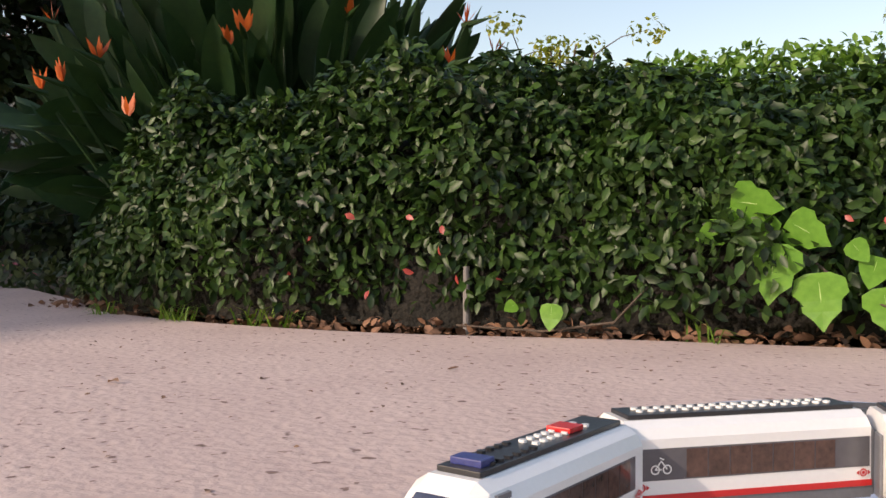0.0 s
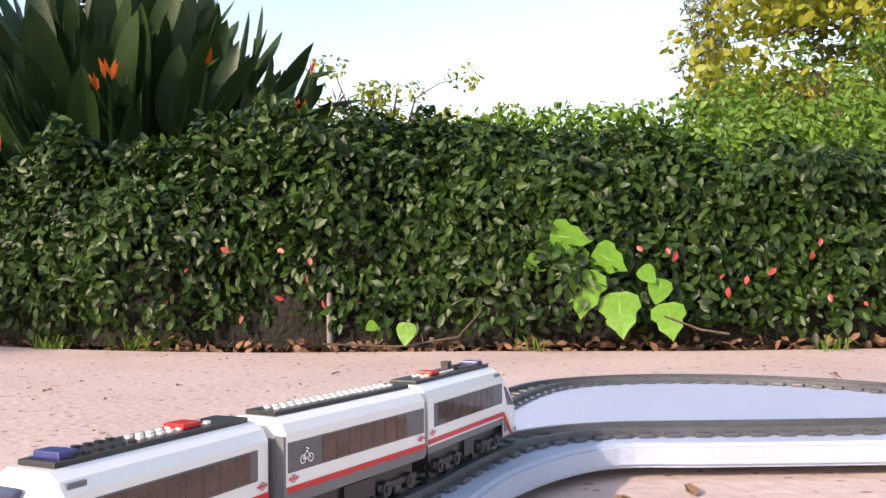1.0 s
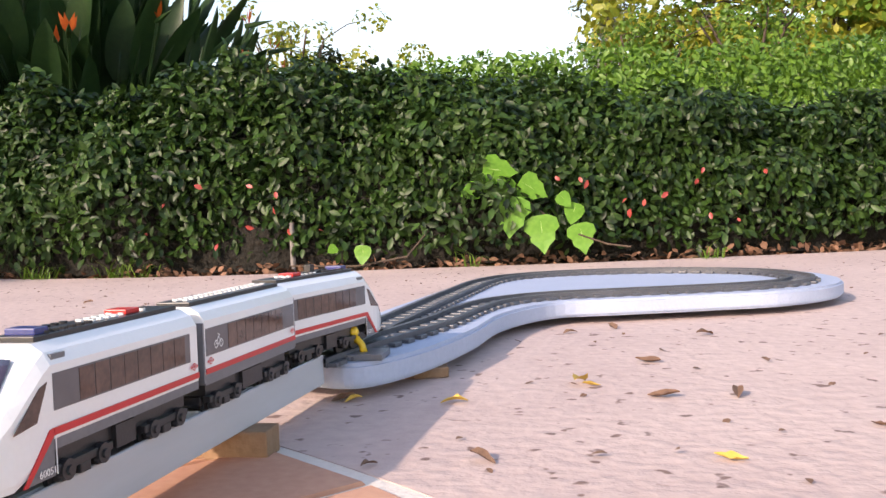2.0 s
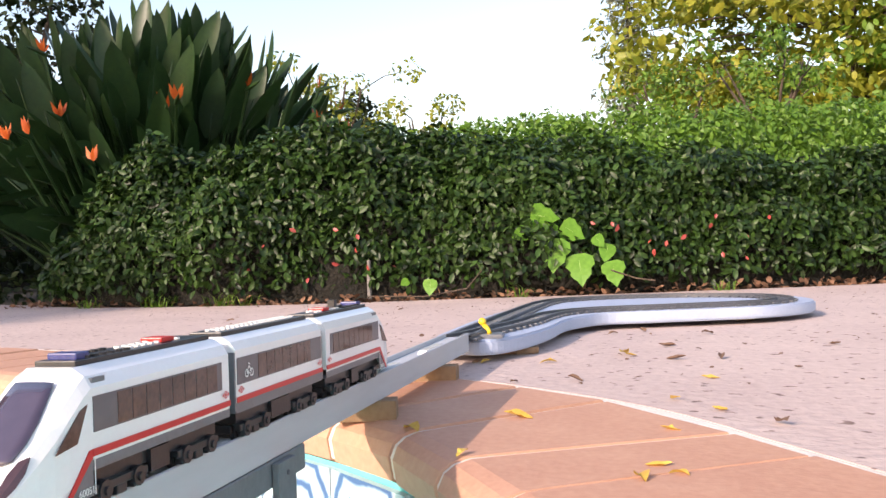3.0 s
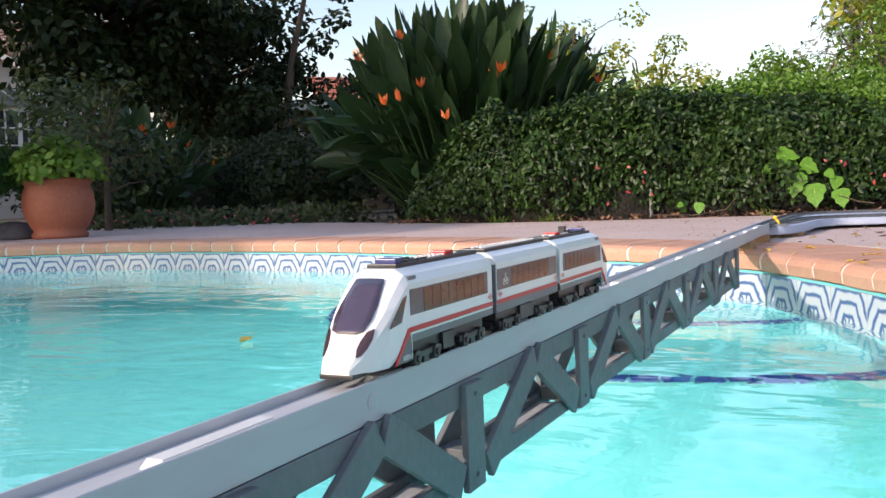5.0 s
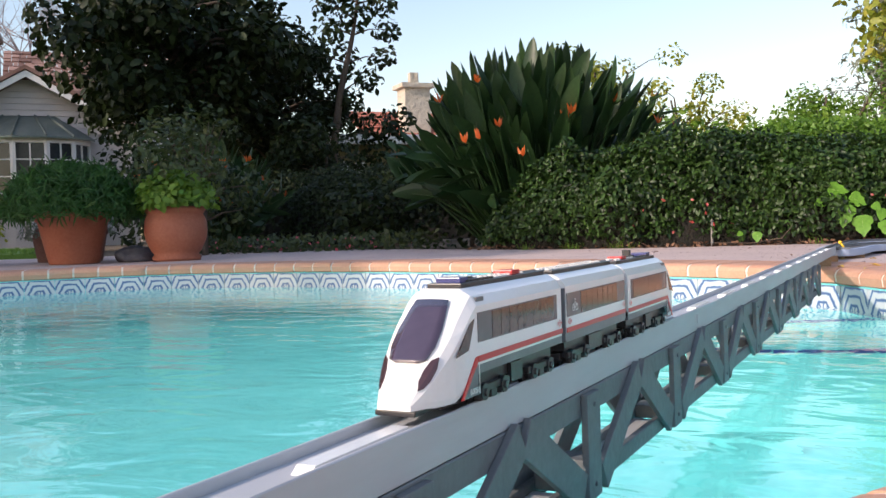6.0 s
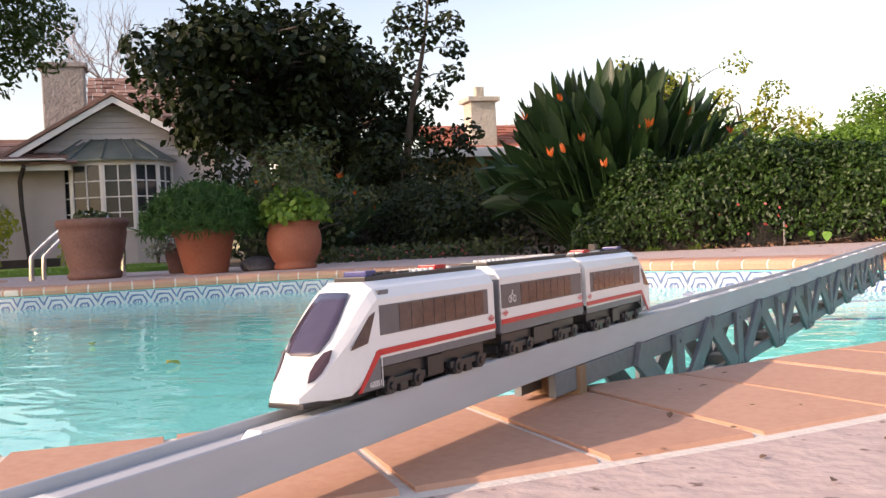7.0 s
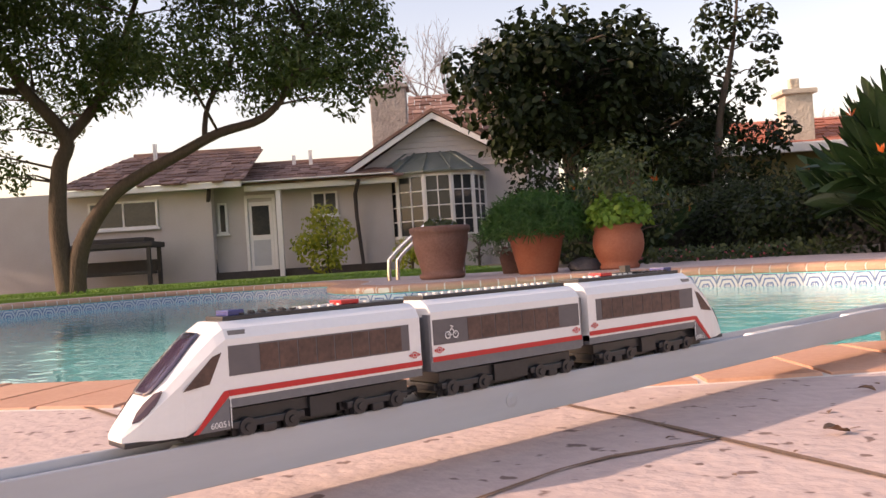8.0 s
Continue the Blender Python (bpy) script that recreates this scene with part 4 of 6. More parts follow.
def leafy_mound(name, label, line, height, half, count, size, material, seed, core=True, category="hedge", group="", flat=0.0, droop=0.5, spread=0.75, uneven=0.10, hollows=()):
    """A hedge along a centre line: a near-black core that stands in for its inner shade, and a skin of single leaves
    with hollows.
    """
    r = np.random.default_rng(seed)
    thing = tagged(new(name), label, category, group)
    P = np.array([(p[0], p[1]) for p in line])
    seg = np.linalg.norm(np.diff(P, axis=0), axis=1)
    cum = np.concatenate([[0], np.cumsum(seg)])
    H = np.array([height(c / cum[-1]) for c in cum])
    HW = np.array([half(c / cum[-1]) for c in cum])

    def at(s, th, shrink, rr=None):
        x, y = np.interp(s, cum, P[:, 0]), np.interp(s, cum, P[:, 1])
        e = 1e-3
        tx, ty = np.interp(s + e, cum, P[:, 0]) - np.interp(s - e, cum, P[:, 0]), np.interp(s + e, cum, P[:, 1]) - np.interp(s - e, cum, P[:, 1])
        nn = np.sqrt(tx * tx + ty * ty) + 1e-12
        nx, ny = ty / nn, -tx / nn
        h, w = np.interp(s, cum, H), np.interp(s, cum, HW)
        c, sn = np.cos(th), np.sin(th)
        ex = 0.55 if not flat else flat
        a, b = np.sign(c) * np.abs(c) ** ex, np.abs(sn) ** ex
        off = w * a * shrink
        z = h * b * shrink
        return np.stack([x + nx * off, y + ny * off, z], -1), np.stack([nx * c, ny * c, sn], -1)

    s = r.uniform(0, cum[-1], count)
    th = np.arccos(np.clip(r.uniform(-1, 1, count), -1, 1)) * 0 + r.uniform(0.0, math.pi, count)
    lump = np.array([noise.noise(Vector((a * 2.6, b * 2.2, seed))) + 0.6 * noise.noise(Vector((a * 7, b * 5, seed + 3))) for a, b in zip(s, th)])
    shrink = 0.96 + uneven * lump - np.abs(r.normal(0, 0.08, count))
    pos, nor = at(s, th, shrink)
    for hx, hz, hr, deep in hollows:
        shrink = shrink - deep * np.exp(-((pos[:, 0] - hx) / hr) ** 2 - ((pos[:, 2] - hz) / (hr * 1.3)) ** 2)
    pos, nor = at(s, th, shrink)
    low = pos[:, 2] < 0.04 + 0.05 * r.random(count)
    keep = ~low
    leaf_cloud("foliage", pos[keep], nor[keep], size, material, thing, spread, droop, 0.82, seed)
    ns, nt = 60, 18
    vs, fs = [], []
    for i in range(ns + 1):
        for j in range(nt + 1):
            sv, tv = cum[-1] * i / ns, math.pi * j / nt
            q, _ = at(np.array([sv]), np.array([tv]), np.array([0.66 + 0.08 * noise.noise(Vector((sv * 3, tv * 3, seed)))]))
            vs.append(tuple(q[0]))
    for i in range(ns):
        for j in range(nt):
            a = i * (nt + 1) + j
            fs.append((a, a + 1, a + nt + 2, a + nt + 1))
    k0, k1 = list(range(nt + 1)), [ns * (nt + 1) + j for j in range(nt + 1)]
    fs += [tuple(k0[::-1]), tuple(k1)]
    pydata("inner_mass", vs, fs, M["hedgeshade"], thing, True)
    return thing


front_line = smooth_line([(-2.72, 3.42), (-2.3, 3.36), (-1.75, 3.36), (-1.2, 3.42), (-0.6, 3.55), (0.0, 3.70), (0.7, 3.90), (1.4, 4.26), (2.4, 4.75)], 8)
front_line = [bed(p[0], p[1]) for p in front_line]
interp = lambda xs, ys: (lambda f: float(np.interp(f, xs, ys)))
leafy_mound("hedge", "dense glossy-leaved green hedge in front of the deck", front_line, interp([0, 0.03, 0.08, 0.16, 0.28, 0.40, 0.55, 0.72, 1], [0.20, 0.37, 0.54, 0.68, 0.76, 0.68, 0.58, 0.57, 0.61]),
            interp([0, 0.05, 0.15, 1], [0.20, 0.36, 0.44, 0.42]), 92000, 0.039, M["leaf"], 11, uneven=0.22, droop=0.9,
            hollows=((-0.72, 0.18, 0.2, 0.17), (-0.52, 0.36, 0.14, 0.15), (-1.65, 0.07, 0.3, 0.13), (-1.1, 0.06, 0.3, 0.12), (0.85, 0.12, 0.25, 0.1), (-2.0, 0.1, 0.2, 0.1)))
clip_line = smooth_line([(-1.15, 4.35), (0.2, 4.45), (2.0, 4.9), (4.5, 5.6)], 8)
clip_line = [bed(p[0], p[1]) for p in clip_line]
leafy_mound("clipped_hedge", "flat-topped clipped bright green hedge behind the leafy hedge", clip_line, interp([0, 0.05, 1], [0.66, 0.86, 0.9]), interp([0, 1], [0.42, 0.5]), 26000, 0.036, M["clip"], 12, flat=0.22, spread=1.0, uneven=0.04)
bush_line = smooth_line([beyond(-4.4, 10.0), beyond(-2.0, 9.3), beyond(0.5, 9.6), beyond(3.5, 10.5)], 8)
leafy_mound("far_shrubs", "row of sunlit yellow-green shrubs behind the hedges", bush_line, interp([0, 0.15, 0.3, 0.45, 0.6, 0.8, 1], [1.45, 1.5, 1.35, 1.45, 1.3, 1.7, 1.9]), interp([0, 1], [0.9, 1.1]), 15000, 0.11, M["limeleaf"], 13, category="shrubs", uneven=0.3)
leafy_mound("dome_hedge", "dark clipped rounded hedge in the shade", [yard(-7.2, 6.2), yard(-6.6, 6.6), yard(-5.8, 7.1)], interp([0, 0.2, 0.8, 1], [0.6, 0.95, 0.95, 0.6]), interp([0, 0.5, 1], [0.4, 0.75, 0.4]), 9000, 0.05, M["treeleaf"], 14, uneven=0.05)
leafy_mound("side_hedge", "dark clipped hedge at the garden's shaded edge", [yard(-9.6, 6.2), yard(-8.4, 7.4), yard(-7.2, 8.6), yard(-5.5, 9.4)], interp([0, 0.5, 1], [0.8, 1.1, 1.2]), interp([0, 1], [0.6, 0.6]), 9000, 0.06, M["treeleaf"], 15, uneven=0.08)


# large ivy leaves climbing on the hedge
def ivy_leaf(size, lobed=True):
    out = [(0, 0.06), (0.22, -0.10), (0.46, 0.02), (0.50, 0.28), (0.36, 0.42), (0.34, 0.62), (0.16, 0.78), (0, 1.0)] if lobed else [(0, 0.10), (0.2, -0.04), (0.40, 0.04), (0.48, 0.26), (0.40, 0.52), (0.22, 0.78), (0, 1.0)]
    bm = bmesh.new()
    for s in (-1, 1):
        mid = [bm.verts.new((0, y * size, -0.10 * size * y * y)) for _, y in out]
        edge = [bm.verts.new((s * x * size, y * size, size * (0.10 * x - 0.14 * y * y - 0.10 * x * x * 2))) for x, y in out]
        for i in range(len(out) - 1):
            bm.faces.new([v for v in (mid[i], edge[i], edge[i + 1], mid[i + 1])] if i not in (0, len(out) - 2) else ([mid[i], edge[i + 1], mid[i + 1]] if i == 0 else [mid[i], edge[i], mid[i + 1]]))
    bmesh.ops.remove_doubles(bm, verts=bm.verts, dist=size * 0.004)
    bmesh.ops.recalc_face_normals(bm, faces=bm.faces)
    return bm


ivy = tagged(empty("ivy"), "bright sunlit large-leaved ivy climbing out of the hedge", "ivy")
for x, z, sz, turn, tip in ((-0.04, 0.158, 0.128, -6, 12), (-0.137, 0.225, 0.138, 6, 16), (-0.10, 0.285, 0.105, -58, 25), (-0.196, 0.315, 0.09, 25, 25), (-0.225, 0.335, 0.115, -82, 30), (-0.25, 0.27, 0.075, 70, 30),
                          (0.087, 0.205, 0.078, 15, 20), (0.10, 0.128, 0.105, -10, 14), (-0.155, 0.30, 0.085, 30, 35), (-0.665, 0.085, 0.068, 4, 10), (-0.76, 0.085, 0.04, 60, 30), (0.03, 0.24, 0.06, -40, 20)):
    leaf = part("leaf", ivy_leaf(sz * 0.9, sz > 0.08), M["ivy"], ivy)
    yf = float(np.interp(x, [-1.2, -0.6, 0.0, 0.7], [2.97, 3.08, 3.23, 3.44])) - 0.03
    bx_, by_ = bed(x + 0.0, yf - 0.02)
    leaf.matrix_basis = pose(bx_, by_ + 0.01, z * 0.93 + 0.0, -98 + tip, 0, 0) @ pose(0, 0, 0, 0, 0, turn) @ pose(0, 0, 0, 0, 0, 0)
    bm = bmesh.new()
    tube(bm, [Vector((0, 0.02 * sz, 0.012 * sz)), Vector((0, 0.5 * sz, -0.015 * sz)), Vector((0, 0.9 * sz, -0.07 * sz))], [0.012 * sz, 0.009 * sz, 0.003 * sz], 5)
    part("vein", bm, M["ivyvein"], leaf)
bm = bmesh.new()
tube(bm, [Vector((-0.95, 3.03, 0.02)), Vector((-0.7, 3.05, 0.015)), Vector((-0.52, 3.09, 0.04)), Vector((-0.45, 3.15, 0.12))], [0.003] * 4, 5)
tube(bm, [Vector((0.02, 3.23, 0.12)), Vector((-0.13, 3.22, 0.24)), Vector((-0.33, 3.2, 0.40))], [0.004] * 3, 5)
tube(bm, [Vector((0.07, 3.23, 0.10)), Vector((0.2, 3.2, 0.06)), Vector((0.28, 3.19, 0.05))], [0.003] * 3, 5)
for v in bm.verts:
    v.co.x, v.co.y = bed(v.co.x, v.co.y)
part("stem", bm, M["bark"], ivy)
rl = [(0.0 + 0.06 * i + rng.uniform(-0.05, 0.05), rng.uniform(0.12, 0.3)) for i in range(14)] + [(-1.2 + rng.uniform(-0.3, 0.5), rng.uniform(0.1, 0.32)) for i in range(10)]
pos = [(*bed(x, float(np.interp(x, [-2, -1.2, -0.6, 0.0, 0.7, 1.2], [2.95, 2.98, 3.08, 3.22, 3.42, 3.6]))), z) for x, z in rl]
reds = tagged(leaf_cloud("red_leaves", pos, [(0, -1, 0.3)] * len(pos), 0.028, M["redleaf"], None, 0.4, 1.0, 1.0, 5), "a few red-tinged leaves in the hedge", "leaves", kind="stuff")

stake = tagged(empty("garden_stake", (-0.813, 2.831, -0.045)), "thin rusty grey metal stake at the hedge foot", "stake")
bm = bmesh.new()
tube(bm, [Vector((0, 0, 0)), Vector((0, 0, 0.205))], [0.009, 0.009], 10)
part("rod", bm, M["post"], stake)

# soil bed with litter at the hedge foot
litter_n = 1500
lx = rng.uniform(-2.9, 1.6, litter_n)
ly = np.interp(lx, [-2.9, -1.7, -1.2, -0.6, 0.0, 0.7, 1.6], [3.12, 2.99, 3.02, 3.12, 3.26, 3.45, 3.85]) + rng.uniform(-0.04, 0.22, litter_n)
lx, ly = 0.88 * lx + 0.05, 0.95 * (ly - 3.0) + 2.70
tagged(leaf_cloud("leaf_litter", np.stack([lx, ly, rng.uniform(-0.02, 0.02, litter_n)], -1), np.tile((0, 0, 1), (litter_n, 1)), 0.035, mat("litter", (0.12, 0.06, 0.035), (0.28, 0.15, 0.09), 0.85, 6, 80, 0.1, island=0.9), None, 0.6, 0, 1.0, 21),
       "brown leaf litter under the hedge", "leaf litter", kind="stuff")


def grass_tuft(x, y, seed):
    r = random.Random(seed)
    bm = bmesh.new()
    for i in range(26):
        a, l = r.uniform(0, 6.28), r.uniform(0.05, 0.13)
        p0 = Vector((r.gauss(0, 0.02), r.gauss(0, 0.02), 0))
        d = Vector((math.cos(a), math.sin(a), 0))
        side = Vector((-d.y, d.x, 0)) * 0.0022
        p1, p2 = p0 + d * l * 0.35 + Vector((0, 0, l * 0.7)), p0 + d * l * 0.95 + Vector((0, 0, l * r.uniform(0.5, 0.95)))
        v = [bm.verts.new(q) for q in (p0 - side, p0 + side, p1 + side, p1 - side, p2)]
        bm.faces.new(v[:4])
        bm.faces.new((v[3], v[2], v[4]))
    o = part("grass_tuft", bm, M["limeleaf"])
    o.matrix_basis = pose(*bed(x, y), -0.046)
    tagged(o, "small green grass tuft at the hedge foot", "grass", "grass tufts")


for i, (x, y) in enumerate(((-1.98, 2.95), (-1.9, 2.94), (-1.62, 2.96), (-1.52, 2.97), (-0.3, 3.16), (0.55, 3.34), (-2.3, 2.98))):
    grass_tuft(x, y, i)


# ---- bird of paradise ----
def strelitzia(name, label, loc, height, spread, leaves, flowers, seed, blade=0.46):
    r = random.Random(seed)
    thing = tagged(empty(name, loc), label, "plant")
    for i in range(leaves):
        a = r.uniform(0, 2 * math.pi)
        el = math.radians(-4 + 88 * r.random() ** 0.85)
        d = Vector((math.cos(a), math.sin(a), 0))
        shell = (r.uniform(0.86, 1.02) if i % 3 else r.uniform(0.55, 0.85))
        tip0 = (d * spread * math.cos(el) + Vector((0, 0, height * (0.28 + 0.72 * math.sin(el))))) * shell
        root = d * r.uniform(0.05, 0.3) * spread
        up = (d * (math.cos(el) * r.uniform(0.45, 0.95)) + Vector((r.uniform(-0.2, 0.2), r.uniform(-0.2, 0.2), math.sin(el) * 0.8 + r.uniform(0.1, 0.45) - (0.35 if el < 0.3 else 0)))).normalized()
        bl = blade * r.uniform(0.75, 1.15)
        bw = bl * r.uniform(0.13, 0.19)
        base = tip0 - up * bl
        base.z = max(base.z, 0.1)
        up = (tip0 - base).normalized()
        curl = (up + d * r.uniform(-0.1, 0.35) + Vector((0, 0, r.uniform(-0.3, 0.15)))).normalized()
        tw = r.uniform(-0.8, 0.8)
        side = up.cross(Vector((math.cos(a + tw), math.sin(a + tw), 0.3))).normalized()
        nrm = side.cross(up).normalized()
        bm = bmesh.new()
        rows = []
        for k in range(8):
            t = k / 7
            c = base + up * bl * t * (1 - 0.4 * t) + curl * bl * 0.4 * t * t
            w = bw * (math.sin(math.pi * min(1, 0.05 + t ** 0.85 * 0.95)) ** 0.6) * (1 - 0.15 * t)
            rows.append([bm.verts.new(c - side * w + nrm * w * 0.35), bm.verts.new(c), bm.verts.new(c + side * w + nrm * w * 0.35)])
        for p, q in zip(rows, rows[1:]):
            for k in range(2):
                bm.faces.new((p[k], p[k + 1], q[k + 1], q[k]))
        tube(bm, [root, root.lerp(base, 0.5) + d * 0.02, base, base + up * bl * 0.5], [0.013, 0.011, 0.009, 0.004], 5)
        part("leaf", bm, M["paddle"], thing, smooth=True)
    for i in range(flowers):
        a = r.uniform(0, 2 * math.pi)
        a = r.uniform(-2.6, 0.3)
        el = math.radians(r.uniform(10, 48))
        d = Vector((math.cos(a), math.sin(a), 0))
        p0 = d * 0.3 * spread
        p1 = (d * spread * math.cos(el) + Vector((0, 0, height * (0.28 + 0.72 * math.sin(el))))) * 0.93
        bm = bmesh.new()
        beak = d * 0.09 + Vector((0, 0, 0.015))
        for k in range(6):
            e = (d * r.uniform(-0.4, 0.7) + Vector((r.uniform(-0.5, 0.5), r.uniform(-0.5, 0.5), 1.0))).normalized() * r.uniform(0.06, 0.10)
            s = e.cross(d).normalized() * 0.011
            v = [bm.verts.new(q) for q in (p1, p1 + e * 0.5 + s, p1 + e, p1 + e * 0.5 - s)]
            bm.faces.new(v)
        fl = part("flower", bm, M["flower"], thing, "pointed orange petals")
        bm = bmesh.new()
        tube(bm, [p0, p0.lerp(p1, 0.55) + d * 0.03, p1], [0.01, 0.009, 0.008], 5)
        tube(bm, [p1 - beak * 0.2, p1 + beak * 0.4, p1 + beak * 1.3], [0.012, 0.012, 0.001], 6)
        part("stalk", bm, M["paddle"], thing)
    return thing


strelitzia("bird_of_paradise", "large dark green bird of paradise clump with orange flowers", (-2.36, 3.93, -0.05), 1.66, 1.26, 640, 15, 3, 0.40)
strelitzia("bird_of_paradise", "shaded bird of paradise clump with orange flowers behind the pots", (*yard(-7.4, 5.0), -0.05), 1.3, 1.0, 140, 16, 4, 0.42)


# ---- trees ----
def tree(name, label, loc, trunk, clumps, leaf_mat, per, leaf, seed, bark="bark", limb_r=0.03, trunk_r=None, width=1.0, category="tree", limb_every=1, droop=0.5):
    """trunk: list of limbs, each a list of (x, y, z, radius); clumps: (x, y, z, r) with leaves through them."""
    r = np.random.default_rng(seed)
    thing = tagged(empty(name, loc), label, category)
    bm = bmesh.new()
    ends = []
    for limb in trunk:
        line = smooth_line([q[:3] for q in limb], 4)
        rad = [q[3] for q in limb]
        rr = [float(np.interp(i / (len(line) - 1) * (len(limb) - 1), range(len(limb)), rad)) for i in range(len(line))]
        tube(bm, line, rr, 8)
        ends += list(zip(line, rr))
    part("trunk", bm, M[bark], thing, smooth=True)
    bm = bmesh.new()
    P, N = [], []
    for i, (x, y, z, cr_) in enumerate(clumps):
        c = Vector((x, y, z))
        if i % limb_every == 0:
            near, nr = min(ends, key=lambda e: (e[0] - c).length + (0.5 if e[0].z > c.z else 0))
            mid = near.lerp(c, 0.5) + Vector((0, 0, 0.08 * (near - c).length))
            tube(bm, [near, mid, c], [min(nr * 0.7, limb_r), limb_r * 0.6, limb_r * 0.2], 5)
        k = max(6, int(per * (cr_ ** 1.5)))
        q = r.normal(0, 1, (k, 3))
        q /= np.linalg.norm(q, axis=1, keepdims=True)
        rad = cr_ * r.uniform(0.35, 1.0, (k, 1)) ** 0.5
        P.append(np.array([x, y, z]) + q * rad * np.array([1, 1, 0.75]))
        N.append(q + np.array([0, 0, 0.5]))
    tagged(part("limb", bm, M[bark], thing, smooth=True), kind="stuff")
    if per:
        leaf_cloud("crown", np.concatenate(P), np.concatenate(N), leaf, M[leaf_mat], thing, 0.7, droop, width, seed)
    return thing


def ellipsoid(k, cx, cy, cz, rx, ry, rz, size, seed, hollow=0.45):
    r = np.random.default_rng(seed)
    out = []
    while len(out) < k:
        q = r.uniform(-1, 1, 3)
        d = np.linalg.norm(q)
        if hollow < d < 1:
            out.append((cx + q[0] * rx, cy + q[1] * ry, cz + q[2] * rz, size * r.uniform(0.6, 1.3)))
    return out


HOUSE_RZ = 50.1
HM = pose(0.546, -3.971, 0, 0, 0, HOUSE_RZ)


def hp(u, d, z=0.0):
    return HM @ Vector((u, d, z))


# tree with a leaning limb on the lawn
q = hp(-5.85, 14.0, 0.0)
rel = lambda u, z, rr, dd=0.0: (*(hp(u, 14.0 + dd) - q)[:2], z, rr)
big = [[rel(-5.85, -0.1, 0.17), rel(-5.95, 1.0, 0.145), rel(-5.88, 1.95, 0.125), rel(-5.75, 2.45, 0.11), rel(-6.2, 3.2, 0.08, -0.4), rel(-6.6, 4.2, 0.05, -0.8)],
       [rel(-5.75, 2.4, 0.10), rel(-5.4, 2.95, 0.085, 0.3), rel(-5.0, 3.8, 0.06, 0.4), rel(-4.6, 4.9, 0.03, 0.5)],
       [rel(-5.75, -0.1, 0.16), rel(-5.6, 0.75, 0.14), rel(-5.12, 1.45, 0.115), rel(-4.68, 1.75, 0.105), rel(-3.98, 2.08, 0.09), rel(-3.37, 2.36, 0.08), rel(-2.67, 2.55, 0.065), rel(-2.25, 3.0, 0.05), rel(-1.9, 3.8, 0.03)],
       [rel(-3.6, 2.25, 0.05), rel(-3.6, 2.9, 0.04, 0.4), rel(-3.2, 3.8, 0.025, 0.8)], [rel(-6.2, 3.2, 0.06), rel(-7.2, 3.0, 0.04, -1.0), rel(-8.0, 2.6, 0.02, -1.6)]]
cl = []
r_ = random.Random(5)
for i in range(120):
    u = r_.uniform(-8.2, -0.9)
    z = r_.uniform(3.0, 5.6) - (0.35 if u < -6.4 else 0) - 0.0
    if u > -2.0 and z > 4.6:
        z -= 1.4
    cl.append((*(hp(u, 14 + r_.uniform(-1.6, 1.6)) - q)[:2], z, r_.uniform(0.42, 0.66)))
for u, z in ((-1.4, 2.75), (-0.8, 3.0), (-1.9, 3.2), (-2.6, 3.0), (-6.9, 2.1), (-7.3, 1.8), (-7.0, 2.6), (-6.6, 1.9), (-7.7, 2.2)):
    cl.append((*(hp(u, 14) - q)[:2], z, 0.38))
for i in range(70):
    cl.append((*(hp(r_.uniform(-9.0, -2.6), 14 + r_.uniform(-2.2, 2.2)) - q)[:2], r_.uniform(5.2, 8.2), r_.uniform(0.4, 0.65)))
tree("lawn_tree", "leaning multi-stemmed tree with feathery dark green leaves on the lawn", q, big, cl, "lawnleaf", 760, 0.11, 31, limb_r=0.022, width=0.7)

q2 = hp(-8.6, 11.2, 0.0)
tree("shade_tree", "large dark evergreen tree at the side of the lawn", q2, [[(0, 0, -0.1, 0.28), (0.1, 0.1, 1.8, 0.23), (0.3, 0.2, 3.6, 0.16), (0.2, 0, 6.5, 0.06)], [(0.1, 0.1, 1.7, 0.14), (0.9, 0.9, 3.0, 0.09), (1.3, 1.6, 4.4, 0.04)]],
     ellipsoid(80, 0.3, 0.2, 5.6, 3.0, 3.0, 2.9, 0.7, 44, 0.3), "treeleaf", 330, 0.17, 45, limb_r=0.04)

tree("shade_tree", "tall dark evergreen tree shading the pool's far side", (-11.4, -8.7, -0.1), [[(0, 0, 0, 0.3), (0.1, 0.1, 2.2, 0.24), (-0.2, 0.2, 4.5, 0.15), (0.1, 0, 8.0, 0.05)], [(0.1, 0.1, 2.4, 0.14), (1.2, 1.0, 4.2, 0.08), (1.9, 1.7, 5.6, 0.03)]],
     ellipsoid(95, 0, 0, 6.1, 3.4, 3.2, 2.7, 0.8, 46, 0.15), "treeleaf", 260, 0.2, 47, limb_r=0.05)

# Added out of view, up-sun of the house, only to shade its walls.
tree("shade_tree", "unseen tall evergreen tree added to shade the house front", (-30.4, -7.4, -0.1), [[(0, 0, 0, 0.4), (0.2, 0.1, 4.0, 0.32), (-0.2, 0.2, 8.0, 0.2), (0.1, 0, 12.5, 0.06)]],
     ellipsoid(80, 0, 0, 9.6, 5.0, 5.0, 3.6, 1.2, 48, 0.15), "treeleaf", 170, 0.32, 49, limb_r=0.07)

